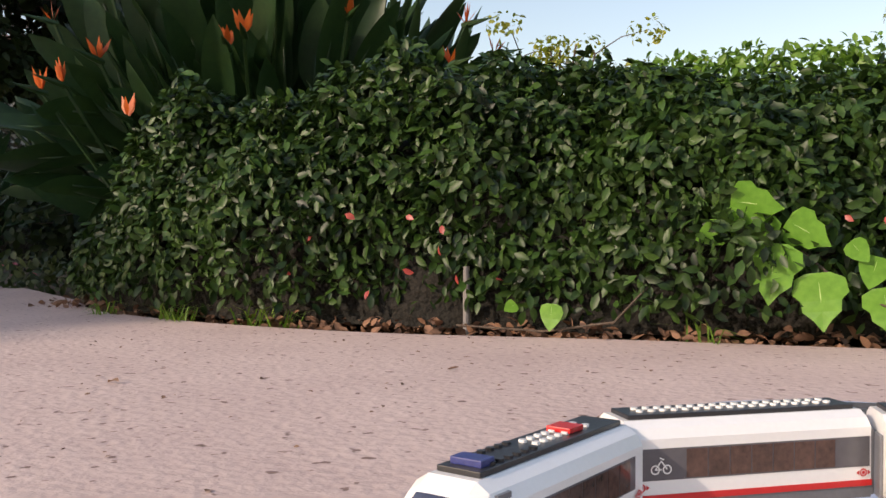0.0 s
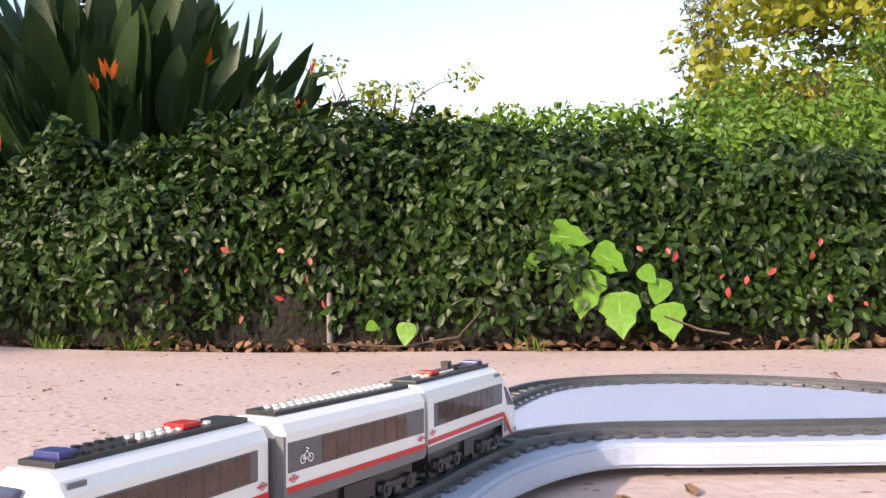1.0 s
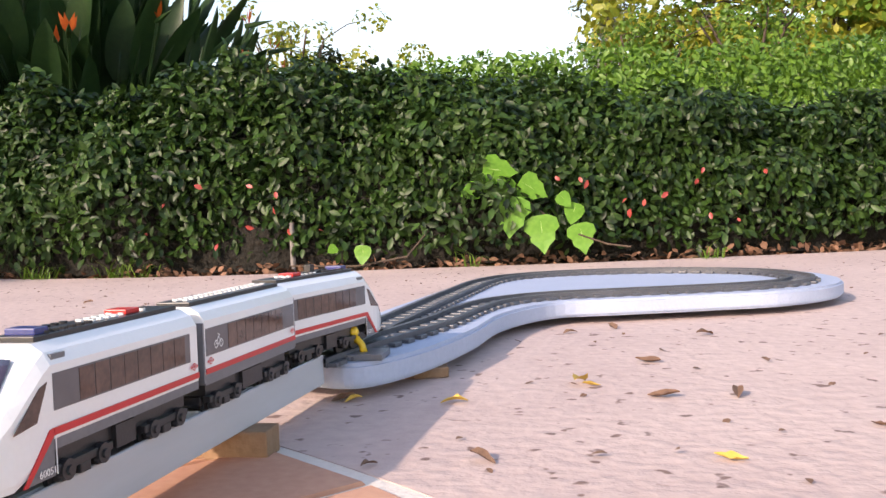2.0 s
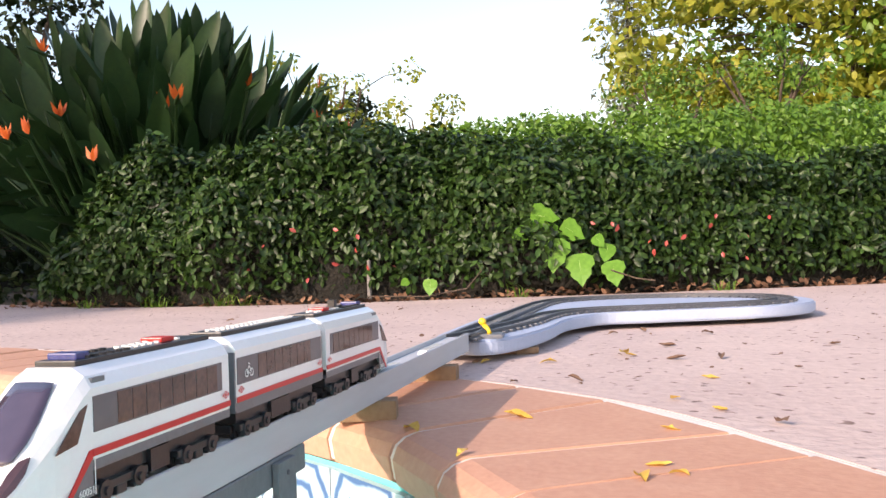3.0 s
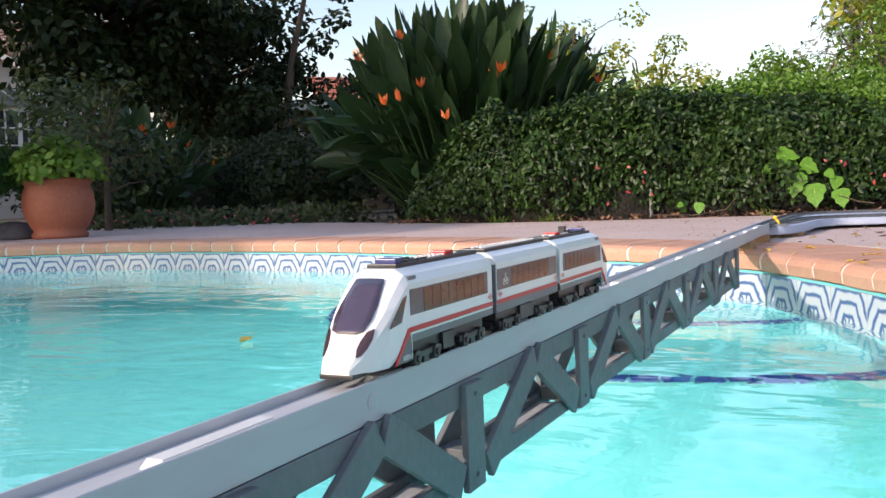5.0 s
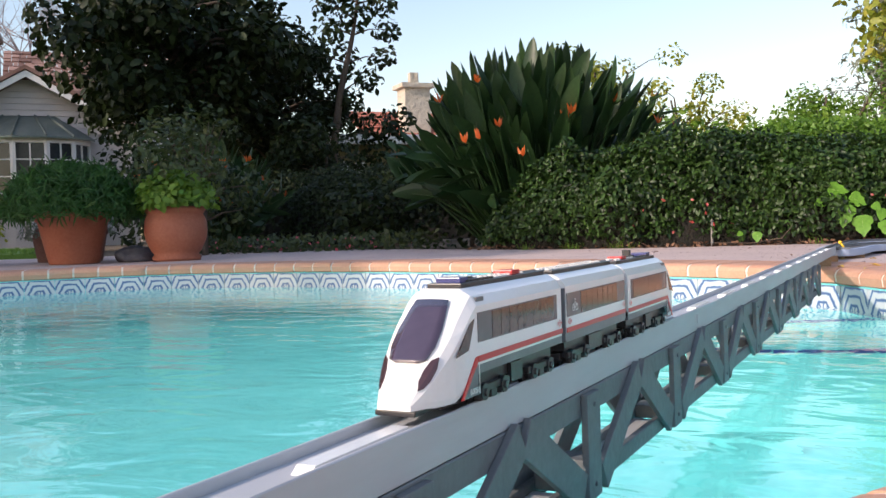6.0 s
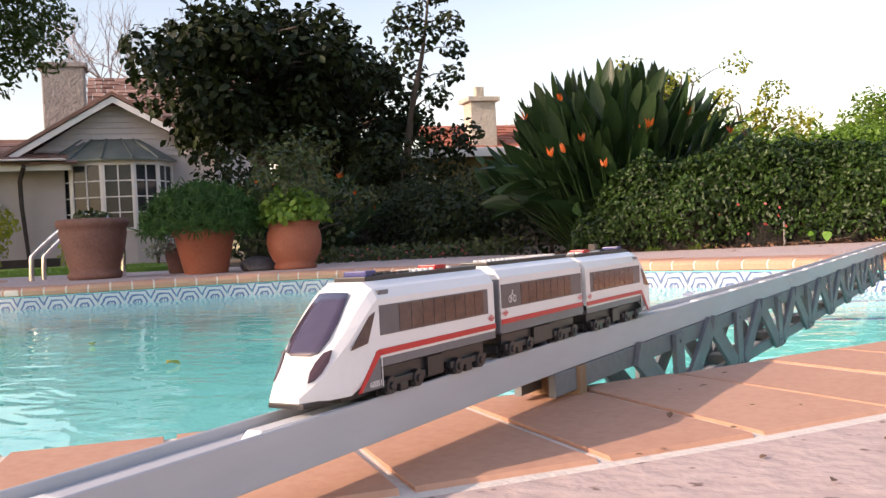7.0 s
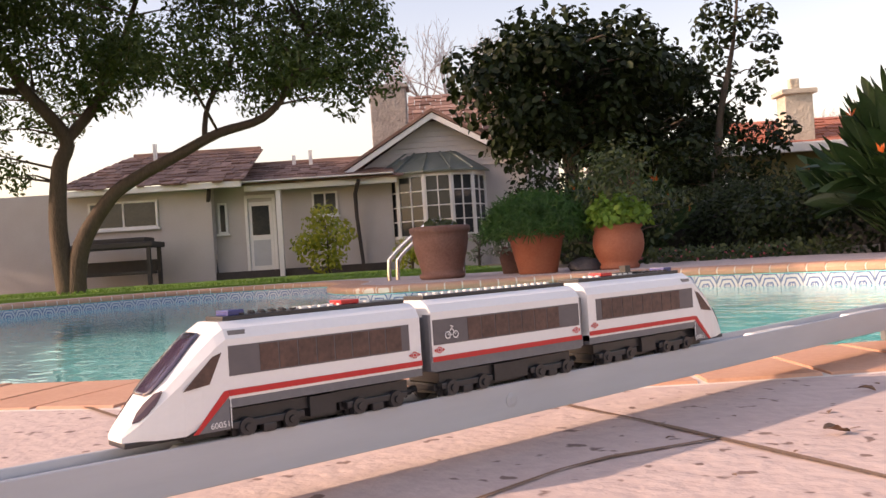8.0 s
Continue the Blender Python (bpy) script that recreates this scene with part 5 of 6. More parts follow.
# dark dense tree and airy tree before the house
q = hp(2.6, 18.0, 0.0)
du, dv = hp(1, 18) - hp(0, 18), hp(0, 19) - hp(0, 18)
cl = ellipsoid(84, 0, 0, 3.45, 2.15, 1.8, 1.4, 0.55, 41, 0.2)
cl = [(du.x * a + dv.x * b, du.y * a + dv.y * b, z, s) for a, b, z, s in cl]
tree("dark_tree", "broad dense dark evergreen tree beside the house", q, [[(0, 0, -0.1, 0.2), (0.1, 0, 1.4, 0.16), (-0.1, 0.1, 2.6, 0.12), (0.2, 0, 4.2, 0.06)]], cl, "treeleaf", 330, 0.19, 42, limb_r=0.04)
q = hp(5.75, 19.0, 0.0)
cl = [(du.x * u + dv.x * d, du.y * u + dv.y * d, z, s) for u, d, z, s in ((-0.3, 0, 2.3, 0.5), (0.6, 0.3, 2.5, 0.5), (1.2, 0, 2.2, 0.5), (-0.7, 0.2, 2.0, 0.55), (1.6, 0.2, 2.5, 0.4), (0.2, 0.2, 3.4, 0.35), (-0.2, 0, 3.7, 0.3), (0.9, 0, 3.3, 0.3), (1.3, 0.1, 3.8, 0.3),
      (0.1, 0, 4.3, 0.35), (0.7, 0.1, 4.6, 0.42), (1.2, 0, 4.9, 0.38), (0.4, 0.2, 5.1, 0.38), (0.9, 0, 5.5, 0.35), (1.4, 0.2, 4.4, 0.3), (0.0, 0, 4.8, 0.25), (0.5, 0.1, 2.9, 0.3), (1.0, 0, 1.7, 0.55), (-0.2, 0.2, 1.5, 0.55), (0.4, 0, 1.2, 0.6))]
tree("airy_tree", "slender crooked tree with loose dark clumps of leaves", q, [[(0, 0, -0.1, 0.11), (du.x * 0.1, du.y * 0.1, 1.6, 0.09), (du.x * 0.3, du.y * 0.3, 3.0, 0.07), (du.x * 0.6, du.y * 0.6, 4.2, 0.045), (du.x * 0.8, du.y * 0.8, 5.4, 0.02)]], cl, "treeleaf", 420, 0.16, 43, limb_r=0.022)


def bare_tree(name, label, loc, height, spread, seed, bark):
    r = random.Random(seed)
    thing = tagged(empty(name, loc), label, "tree")
    stem, twigs = bmesh.new(), bmesh.new()

    def grow(p, d, l, rad, depth):
        k = p + d * l * 0.5 + Vector((r.gauss(0, 0.06), r.gauss(0, 0.06), 0.02)) * l
        e = k + (d + Vector((r.gauss(0, 0.15), r.gauss(0, 0.15), 0.1))).normalized() * l * 0.5
        tube(stem if depth < 2 else twigs, [p, k, e], [rad, rad * 0.8, rad * 0.62], 6 if depth < 2 else 3)
        if depth < 6:
            for i in range(3 if depth < 5 else 2):
                nd = (d + Vector((r.gauss(0, spread), r.gauss(0, spread), r.uniform(-0.05, 0.45)))).normalized()
                grow(e if i else k.lerp(e, 0.5), nd, l * r.uniform(0.6, 0.8), rad * 0.58, depth + 1)
    grow(Vector((0, 0, -0.2)), Vector((0, 0, 1)), height * 0.25, height * 0.014, 0)
    part("trunk", stem, M[bark], thing, smooth=True)
    tagged(part("twig", twigs, M[bark], thing), kind="stuff")


bare_tree("bare_tree", "tall leafless tree behind the house", hp(0.5, 38, 0), 14.5, 0.55, 1, "barebark")
bare_tree("bare_tree", "tall leafless tree behind the house", hp(3.8, 41, 0), 14.0, 0.55, 2, "barebark")
bare_tree("bare_tree", "pale pinkish leafless tree in the distance", hp(18.6, 46, 0), 9.8, 0.45, 3, "barebark")
bare_tree("bare_tree", "pale pinkish leafless tree in the distance", hp(20.6, 47, 0), 9.0, 0.45, 4, "barebark")

tree("yellow_tree", "tall sunlit yellow-green tree behind the hedges", (*beyond(5.2, 25.0), -0.1), [[(0, 0, 0, 0.3), (0.1, 0, 3, 0.25), (-0.2, 0.2, 6, 0.15), (0, 0, 9, 0.06)]], ellipsoid(150, 0, 0, 6.2, 6.4, 4.5, 5.8, 1.25, 51, 0.4), "yellowleaf", 115, 0.30, 52, limb_r=0.06)
tree("lime_tree", "tall sunlit bright green tree behind the hedges", (*beyond(9.4, 22.0), -0.1), [[(0, 0, 0, 0.3), (0.1, 0, 3, 0.25), (0, 0, 7, 0.1)]], ellipsoid(110, 0, 0, 4.6, 4.6, 4, 4.6, 1.15, 53, 0.4), "limeleaf", 115, 0.28, 54, limb_r=0.06)
tree("conifer", "grey-green feathery conifer beside the yellow tree", (*beyond(-0.9, 26.5), -0.1), [[(0, 0, 0, 0.2), (0, 0, 5, 0.12), (0, 0, 9.3, 0.02)]],
     [(r_.gauss(0, 0.8) * (1 - z / 11), r_.gauss(0, 0.8) * (1 - z / 11), z, 0.55) for z in [1.0 + 8.2 * i / 60 for i in range(60)]], "greyleaf", 130, 0.24, 55, limb_r=0.03, width=0.5)
tree("cypress", "small dark conifer in the distance", (*beyond(-9.6, 27.0), -0.1), [[(0, 0, 0, 0.15), (0, 0, 5.4, 0.02)]], [(r_.gauss(0, 0.5) * (1 - z / 6.5), r_.gauss(0, 0.5) * (1 - z / 6.5), z, 0.5) for z in [0.6 + 4.9 * i / 34 for i in range(34)]], "treeleaf", 160, 0.2, 56, limb_r=0.03)
for i, (x, y, h, m_) in enumerate(((-4.6, 11.4, 3.0, "yellowleaf"), (-3.4, 12.2, 2.5, "yellowleaf"), (-1.2, 12.6, 2.35, "limeleaf"), (0.3, 13.0, 2.9, "limeleaf"), (1.6, 12.0, 3.0, "limeleaf"))):
    rr_ = random.Random(60 + i)
    limbs = [[(0, 0, 0, 0.05), (0.1 * rr_.uniform(-1, 1), 0.1, h * 0.4, 0.035), (rr_.uniform(-0.7, 0.7), rr_.uniform(-0.4, 0.4), h * 0.9, 0.012)] for _ in range(6)]
    tree("garden_shrub", "loose twiggy yellow-green shrub behind the hedge", (*beyond(x, y), -0.05), limbs, [(rr_.gauss(0, 0.5), rr_.gauss(0, 0.4), h * rr_.uniform(0.45, 1.0), 0.26) for _ in range(40)], m_, 420, 0.085, 70 + i, limb_r=0.012, category="shrub")
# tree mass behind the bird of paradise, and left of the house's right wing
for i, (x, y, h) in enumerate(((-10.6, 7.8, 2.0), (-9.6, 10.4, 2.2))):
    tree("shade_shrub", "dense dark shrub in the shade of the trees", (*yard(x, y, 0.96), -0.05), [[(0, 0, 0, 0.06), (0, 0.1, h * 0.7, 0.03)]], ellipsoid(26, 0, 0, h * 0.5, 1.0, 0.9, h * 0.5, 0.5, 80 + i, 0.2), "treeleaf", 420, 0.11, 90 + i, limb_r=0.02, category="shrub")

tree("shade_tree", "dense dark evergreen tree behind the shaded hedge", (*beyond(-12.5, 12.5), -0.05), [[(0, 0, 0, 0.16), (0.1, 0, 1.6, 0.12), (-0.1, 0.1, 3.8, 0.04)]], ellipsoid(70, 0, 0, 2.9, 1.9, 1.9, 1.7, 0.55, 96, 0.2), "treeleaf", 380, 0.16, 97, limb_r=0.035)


# ---- house ----
house = tagged(new("house"), "white single-storey house with brown shingle roofs and a bay window", "house")
house.matrix_basis = HM


def hbox(name, u0, u1, d0, d1, z0, z1, material, parent=None, label="", bevel=0.0):
    return part(name, boxed(u0, u1, d0, d1, z0, z1, bevel), material, parent or house, label)


def roof_slope(name, u0, u1, d0, z0, d1, z1, material, courses=11, hip0=0.0, hip1=0.0, thick=0.06, seed=0):
    """A roof slope of overlapping courses whose butts step and stand uneven."""
    r = random.Random(seed)
    bm = bmesh.new()
    n = Vector((0, -(z1 - z0), d1 - d0)).normalized()
    for k in range(courses):
        f0, f1 = k / courses, min(1.0, (k + 1.35) / courses)
        ua, ub = u0 + hip0 * f0, u1 - hip1 * f0
        u = ua
        while u < ub - 0.02:
            w = min(r.uniform(0.14, 0.42), ub - u)
            lift = thick * r.uniform(0.5, 1.15)
            drop = r.uniform(-0.02, 0.03)
            a = Vector((0, d0 + (d1 - d0) * (f0 - drop), z0 + (z1 - z0) * (f0 - drop)))
            b = Vector((0, d0 + (d1 - d0) * f1, z0 + (z1 - z0) * f1))
            vs = []
            for uu in (u + 0.008, u + w - 0.008):
                x = Vector((uu, 0, 0))
                vs.append([bm.verts.new(x + p) for p in (a, a + n * lift, b + n * 0.012, b)])
            L, R = vs
            for i in range(4):
                j = (i + 1) % 4
                bm.faces.new((L[i], R[i], R[j], L[j]))
            bm.faces.new(L[::-1])
            bm.faces.new(R)
            u += w
    bmesh.ops.recalc_face_normals(bm, faces=bm.faces)
    o = part(name, bm, material, house, "weathered brown wood shingles")
    tagged(o, kind="stuff")
    return o


M["shingle"] = mat("cedar_shingle", (0.13, 0.065, 0.05), (0.34, 0.21, 0.17), 0.85, 2, 30, 0.3, island=0.9)
# long wing
hbox("wall", -14.5, -6.6, 26.0, 26.2, -0.3, 2.78, M["housewall"])
hbox("wall", -6.6, -1.4, 26.4, 26.6, -0.3, 2.72, M["housewall"])
hbox("wall", -14.5, -1.4, 31.0, 31.2, -0.3, 2.7, M["housewall"])
hbox("wall", -6.8, -6.6, 26.2, 26.4, -0.3, 2.75, M["housewall"])
hbox("eave_board", -10.9, -5.6, 25.45, 25.6, 2.62, 2.78, M["frame"])
hbox("eave_board", -5.6, -1.2, 25.85, 26.0, 2.5, 2.66, M["frame"])
hbox("soffit", -10.9, -1.3, 25.6, 26.4, 2.74, 2.78, M["frame"])
roof_slope("roof", -10.95, -5.5, 25.4, 2.78, 28.6, 4.05, M["shingle"], 10, 1.3, 0.0, seed=1)
roof_slope("roof", -6.4, -1.0, 25.8, 2.66, 28.6, 3.55, M["shingle"], 9, 0.0, 0.0, seed=2)
hbox("roof_core", -10.6, -1.2, 26.4, 30.5, 2.70, 2.80, M["shingle"])
hbox("ridge", -9.6, -5.6, 28.5, 28.75, 3.96, 4.14, M["shingle"])
hbox("ridge", -6.4, -1.0, 28.5, 28.75, 3.48, 3.63, M["shingle"])
hbox("roof_vent", -8.82, -8.72, 28.0, 28.1, 3.7, 4.35, M["frame"])
hbox("roof_vent", -4.0, -3.9, 28.0, 28.1, 3.3, 3.85, M["frame"])
hbox("roof_vent", -4.55, -4.45, 28.2, 28.3, 3.3, 3.75, M["frame"])
# outbuilding wall at the far side
hbox("wall", -16.5, -11.6, 21.5, 21.7, -0.3, 2.2, M["housewall"])
hbox("wall_cap", -16.6, -11.5, 21.4, 21.8, 2.2, 2.3, M["frame"])


def window(u0, u1, d, z0, z1, cols=2, rows=1, name="window"):
    w = new(name)
    w.parent = house
    fr = 0.06
    bm = bmesh.new()
    box(bm, u0, u1, d - 0.05, d, z0, z0 + fr)
    box(bm, u0, u1, d - 0.05, d, z1 - fr, z1)
    box(bm, u0, u0 + fr, d - 0.05, d, z0 + fr, z1 - fr)
    box(bm, u1 - fr, u1, d - 0.05, d, z0 + fr, z1 - fr)
    for i in range(1, cols):
        x = u0 + (u1 - u0) * i / cols
        box(bm, x - 0.02, x + 0.02, d - 0.045, d, z0 + fr, z1 - fr)
    for i in range(1, rows):
        z = z0 + (z1 - z0) * i / rows
        box(bm, u0 + fr, u1 - fr, d - 0.042, d - 0.002, z - 0.018, z + 0.018)
    part("window_frame", bm, M["frame"], w)
    for i in range(cols):
        a, b = u0 + (u1 - u0) * i / cols + 0.03, u0 + (u1 - u0) * (i + 1) / cols - 0.03
        part("pane", boxed(a, b, d - 0.02, d - 0.012, z0 + fr, z1 - fr), M["pane"], w)
    part("sill", boxed(u0 - 0.06, u1 + 0.06, d - 0.12, d, z0 - 0.06, z0, 0.01), M["frame"], w)


window(-10.15, -8.15, 26.0, 1.65, 2.45, 2)
window(-6.52, -6.25, 26.4, 1.35, 2.25, 1)
window(-3.75, -3.0, 26.4, 1.7, 2.4, 2)
door = new("door")
door.parent = house
part("door_leaf", boxed(-5.62, -4.92, 26.34, 26.4, 0.22, 2.22, 0.01), M["frame"], door)
part("door_pane", boxed(-5.52, -5.02, 26.325, 26.34, 1.25, 2.1), M["pane"], door)
part("door_panel", boxed(-5.52, -5.02, 26.33, 26.34, 0.35, 1.1), M["channel"], door)
part("door_frame", boxed(-5.72, -5.63, 26.3, 26.4, 0.2, 2.32), M["frame"], door)
part("door_frame", boxed(-4.91, -4.82, 26.3, 26.4, 0.2, 2.32), M["frame"], door)
part("door_head", boxed(-5.72, -4.82, 26.3, 26.4, 2.325, 2.42), M["frame"], door)
hbox("porch_post", -4.72, -4.58, 25.9, 26.02, 0.0, 2.5, M["frame"])
hbox("plinth", -8.2, -1.6, 26.1, 26.38, -0.3, 0.22, M["darkwood"])
for u in (-6.72, -2.45):
    bm = bmesh.new()
    tube(bm, [Vector((u + 0.15, 25.7, 2.6)), Vector((u, 26.1, 2.25)), Vector((u, 26.2, 1.6)), Vector((u + 0.12, 26.25, 0.0))], [0.06, 0.06, 0.055, 0.05], 8)
    part("downpipe", bm, M["darkwood"], house, "dark downpipe")
# gabled wing
part("wall", boxed(-2.3, 2.6, 27.0, 27.2, -0.3, 2.95), M["siding"], house)
hbox("wall", -2.3, -2.1, 27.2, 33.0, -0.3, 2.95, M["siding"])
hbox("wall", 2.4, 2.6, 27.2, 33.0, -0.3, 2.95, M["siding"])
PK = (-0.1, 4.42)
for k in range(9):
    z0, z1 = 2.95 + k * 0.155, 2.95 + (k + 1) * 0.155
    half0 = (PK[1] - z0) / (PK[1] - 2.95)
    a, b = PK[0] - 2.3 * half0, PK[0] + 2.55 * half0
    half1 = max(0.02, (PK[1] - z1) / (PK[1] - 2.95))
    a1, b1 = PK[0] - 2.3 * half1, PK[0] + 2.55 * half1
    bm = bmesh.new()
    v = [bm.verts.new(c) for c in ((a, 26.95, z0), (b, 26.95, z0), (b1, 26.985, z1), (a1, 26.985, z1), (a, 27.1, z0), (b, 27.1, z0), (b1, 27.1, z1), (a1, 27.1, z1))]
    for f in ((0, 1, 2, 3), (5, 4, 7, 6), (4, 5, 1, 0), (3, 2, 6, 7), (4, 0, 3, 7), (1, 5, 6, 2)):
        bm.faces.new([v[i] for i in f])
    part("siding_board", bm, M["siding"], house)
for s, ue, ze in ((-1, -3.05, 2.78), (1, 2.95, 2.82)):
    for nm, dz, d0, d1, m_ in (("barge_board", 0.0, 26.55, 26.62, M["frame"]), ("roof", 0.03, 26.5, 33.5, M["shingle"])):
        bm = bmesh.new()
        th = 0.17 if nm == "barge_board" else 0.1
        pts_ = [(ue, ze + dz), (PK[0], PK[1] + 0.12 + dz), (PK[0], PK[1] + 0.12 + dz + (-th if nm == "barge_board" else th)), (ue, ze + dz + (-th if nm == "barge_board" else th))]
        A = [bm.verts.new((u, d0, z)) for u, z in pts_]
        B = [bm.verts.new((u, d1, z)) for u, z in pts_]
        bm.faces.new(A)
        bm.faces.new(B[::-1])
        for i in range(4):
            bm.faces.new((A[i], B[i], B[(i + 1) % 4], A[(i + 1) % 4]))
        bmesh.ops.recalc_face_normals(bm, faces=bm.faces)
        part(nm, bm, m_, house)
# bay window
bay = new("bay_window")
bay.parent = house
BU = [(-1.75, 27.0), (-1.25, 26.25), (-0.45, 25.95), (0.35, 25.95), (1.0, 26.25), (1.4, 27.0)]
for (ua, da), (ub, db) in zip(BU, BU[1:]):
    e = Vector((ub - ua, db - da, 0))
    L = e.length
    ang = math.degrees(math.atan2(e.y, e.x))
    base = pose(ua, da, 0, 0, 0, ang)
    for nm, bx, m_ in (("bay_wall", (0, L, 0, 0.1, -0.3, 0.85), M["siding"]), ("bay_head", (0, L, 0.0, 0.1, 2.62, 2.78), M["frame"]), ("bay_sill", (0, L, -0.04, 0.1, 0.85, 0.93), M["frame"]), ("bay_pane", (0.04, L - 0.04, 0.05, 0.06, 0.93, 2.62), M["pane"])):
        part(nm, boxed(*bx), m_, bay).matrix_basis = base
    bm = boxed(0, 0.07, 0, 0.1, 0.93, 2.62)
    box(bm, L - 0.07, L, 0, 0.1, 0.93, 2.62)
    box(bm, L * 0.5 - 0.018, L * 0.5 + 0.018, 0.015, 0.075, 0.93, 2.62)
    for z in (1.35, 1.77, 2.2):
        box(bm, 0.07, L - 0.07, 0.018, 0.07, z - 0.016, z + 0.016)
    part("bay_glazing_bar", bm, M["frame"], bay).matrix_basis = base
    bm = bmesh.new()
    c0, c1 = Vector((ua - 0.12 if ua < -1.5 else ua, da - 0.14, 2.78)), Vector((ub + 0.12 if ub > 1.3 else ub, db - 0.14, 2.78))
    t0, t1 = Vector((-0.9 + (ua + 1.75) * 0.46, 27.0, 3.42)), Vector((-0.9 + (ub + 1.75) * 0.46, 27.0, 3.42))
    vv = [bm.verts.new(p) for p in (c0, c1, t1, t0)] + [bm.verts.new(p - Vector((0, 0, 0.05))) for p in (c0, c1, t1, t0)]
    for f in ((0, 1, 2, 3), (7, 6, 5, 4), (0, 4, 5, 1), (1, 5, 6, 2), (2, 6, 7, 3), (3, 7, 4, 0)):
        bm.faces.new([vv[i] for i in f])
    part("bay_roof_panel", bm, M["copper"], bay, "grey-green metal roof panel")
    bm = bmesh.new()
    tube(bm, [c0 + Vector((0, 0, 0.02)), t0 + Vector((0, 0, 0.02))], [0.03, 0.03], 6)
    part("bay_roof_seam", bm, M["copper"], bay)
# chimney and upper storey
bm = boxed(-2.2, -0.95, 31.0, 32.0, 2.5, 6.2, 0.05)
box(bm, -2.3, -0.85, 30.95, 32.05, 6.2, 6.35, 0.03)
part("chimney", bm, M["stone"], house, "grey fieldstone chimney")
part("upper_wall", boxed(-0.95, 4.4, 33.0, 37.0, 2.5, 4.9), M["siding"], house)
roof_slope("roof", -1.0, 4.6, 32.5, 4.8, 35.0, 6.6, M["shingle"], 10, seed=3)
# low wing on the far side
hbox("wall", 4.2, 12.5, 22.6, 22.8, -0.3, 2.3, M["olivewall"])
hbox("fascia", 4.0, 12.7, 22.0, 22.12, 2.26, 2.46, M["frame"])
hbox("flat_roof", 4.0, 12.7, 22.12, 25.5, 2.34, 2.5, M["frame"])
for u in (6.65, 7.1, 7.55):
    bm = prism([(u - 0.17, 0), (u + 0.17, 0)] + [(u + 0.17 * math.cos(a), 0.55 + 0.17 * math.sin(a)) for a in [math.pi * i / 8 for i in range(9)]], 0, 0.04)
    bmesh.ops.transform(bm, matrix=pose(0, 22.58, 1.15, 90, 0, 0), verts=bm.verts)
    part("arched_pane", bm, M["frame"], house, "pale arched window")
roof_slope("roof", 8.0, 12.8, 23.4, 2.5, 25.5, 3.5, M["redroof"], 9, seed=4)
bm = boxed(9.25, 10.0, 23.8, 24.4, 2.5, 3.95, 0.03)
box(bm, 9.15, 10.1, 23.7, 24.5, 3.95, 4.08, 0.02)
box(bm, 9.5, 9.75, 24.0, 24.2, 4.08, 4.4, 0.02)
part("chimney", bm, M["palestone"], house, "pale stone chimney")

# lawn bank and bed behind the pool
lawn = smooth_line([tuple(hp(-9.5, 10.6)[:2]), tuple(hp(-6, 11.4)[:2]), tuple(hp(-3.0, 12.2)[:2]), tuple(hp(0.8, 12.4)[:2]), tuple(hp(0.5, 17)[:2]), tuple(hp(-2, 24)[:2]), tuple(hp(-8, 25)[:2]), tuple(hp(-15, 22)[:2]), tuple(hp(-14, 13)[:2])], 6, True)
bm = prism([(p[0], p[1]) for p in lawn], -0.1, 0.012)
tagged(part("lawn", bm, M["lawn"]), "short bright green lawn before the house", "lawn", kind="structure")
ng = 9000
gu, gd = rng.uniform(-12, 0.6, ng), rng.uniform(11.6, 17, ng) ** 1.0
gp = np.array([hp(a, b, 0.0)[:] for a, b in zip(gu, gd)])
blades = leaf_cloud("grass", gp, np.tile((0.3, -0.3, 0.2), (ng, 1)), 0.06, M["lawn"], None, 0.8, -2.5, 0.35, 77)
tagged(blades, "short grass blades on the lawn", "grass", kind="stuff")

# dark roofed bench against the wall
bench = tagged(new("canopy_bench"), "dark wooden garden bench with a canopy by the wall", "bench")
bench.matrix_basis = pose(*hp(-9.05, 25.0, 0.0), 0, 0, HOUSE_RZ)
part("canopy", boxed(-1.25, 1.2, -0.6, 0.5, 1.05, 1.2, 0.03), M["darkwood"], bench)
part("canopy_top", boxed(-1.0, 0.95, -0.45, 0.4, 1.2, 1.33, 0.03), M["darkwood"], bench)
for x in (-1.1, 1.05):
    for y in (-0.5, 0.4):
        part("post", boxed(x - 0.05, x + 0.05, y - 0.05, y + 0.05, -0.05, 1.05), M["darkwood"], bench)
part("seat", boxed(-1.04, 0.99, -0.42, 0.34, 0.32, 0.4, 0.01), M["darkwood"], bench)
part("backrest", boxed(-1.04, 0.99, 0.35, 0.42, 0.4, 0.72, 0.01), M["darkwood"], bench)


def shrub(name, label, loc, rx, h, mat_name, n, size, seed, category="shrub"):
    th = tree(name, label, loc, [[(0, 0, -0.05, 0.03), (0.02, 0, h * 0.5, 0.015)]], ellipsoid(22, 0, 0, h * 0.52, rx * 0.72, rx * 0.72, h * 0.40, rx * 0.36, seed, 0.15), mat_name, n, size, seed + 1, limb_r=0.012, category=category)
    return th


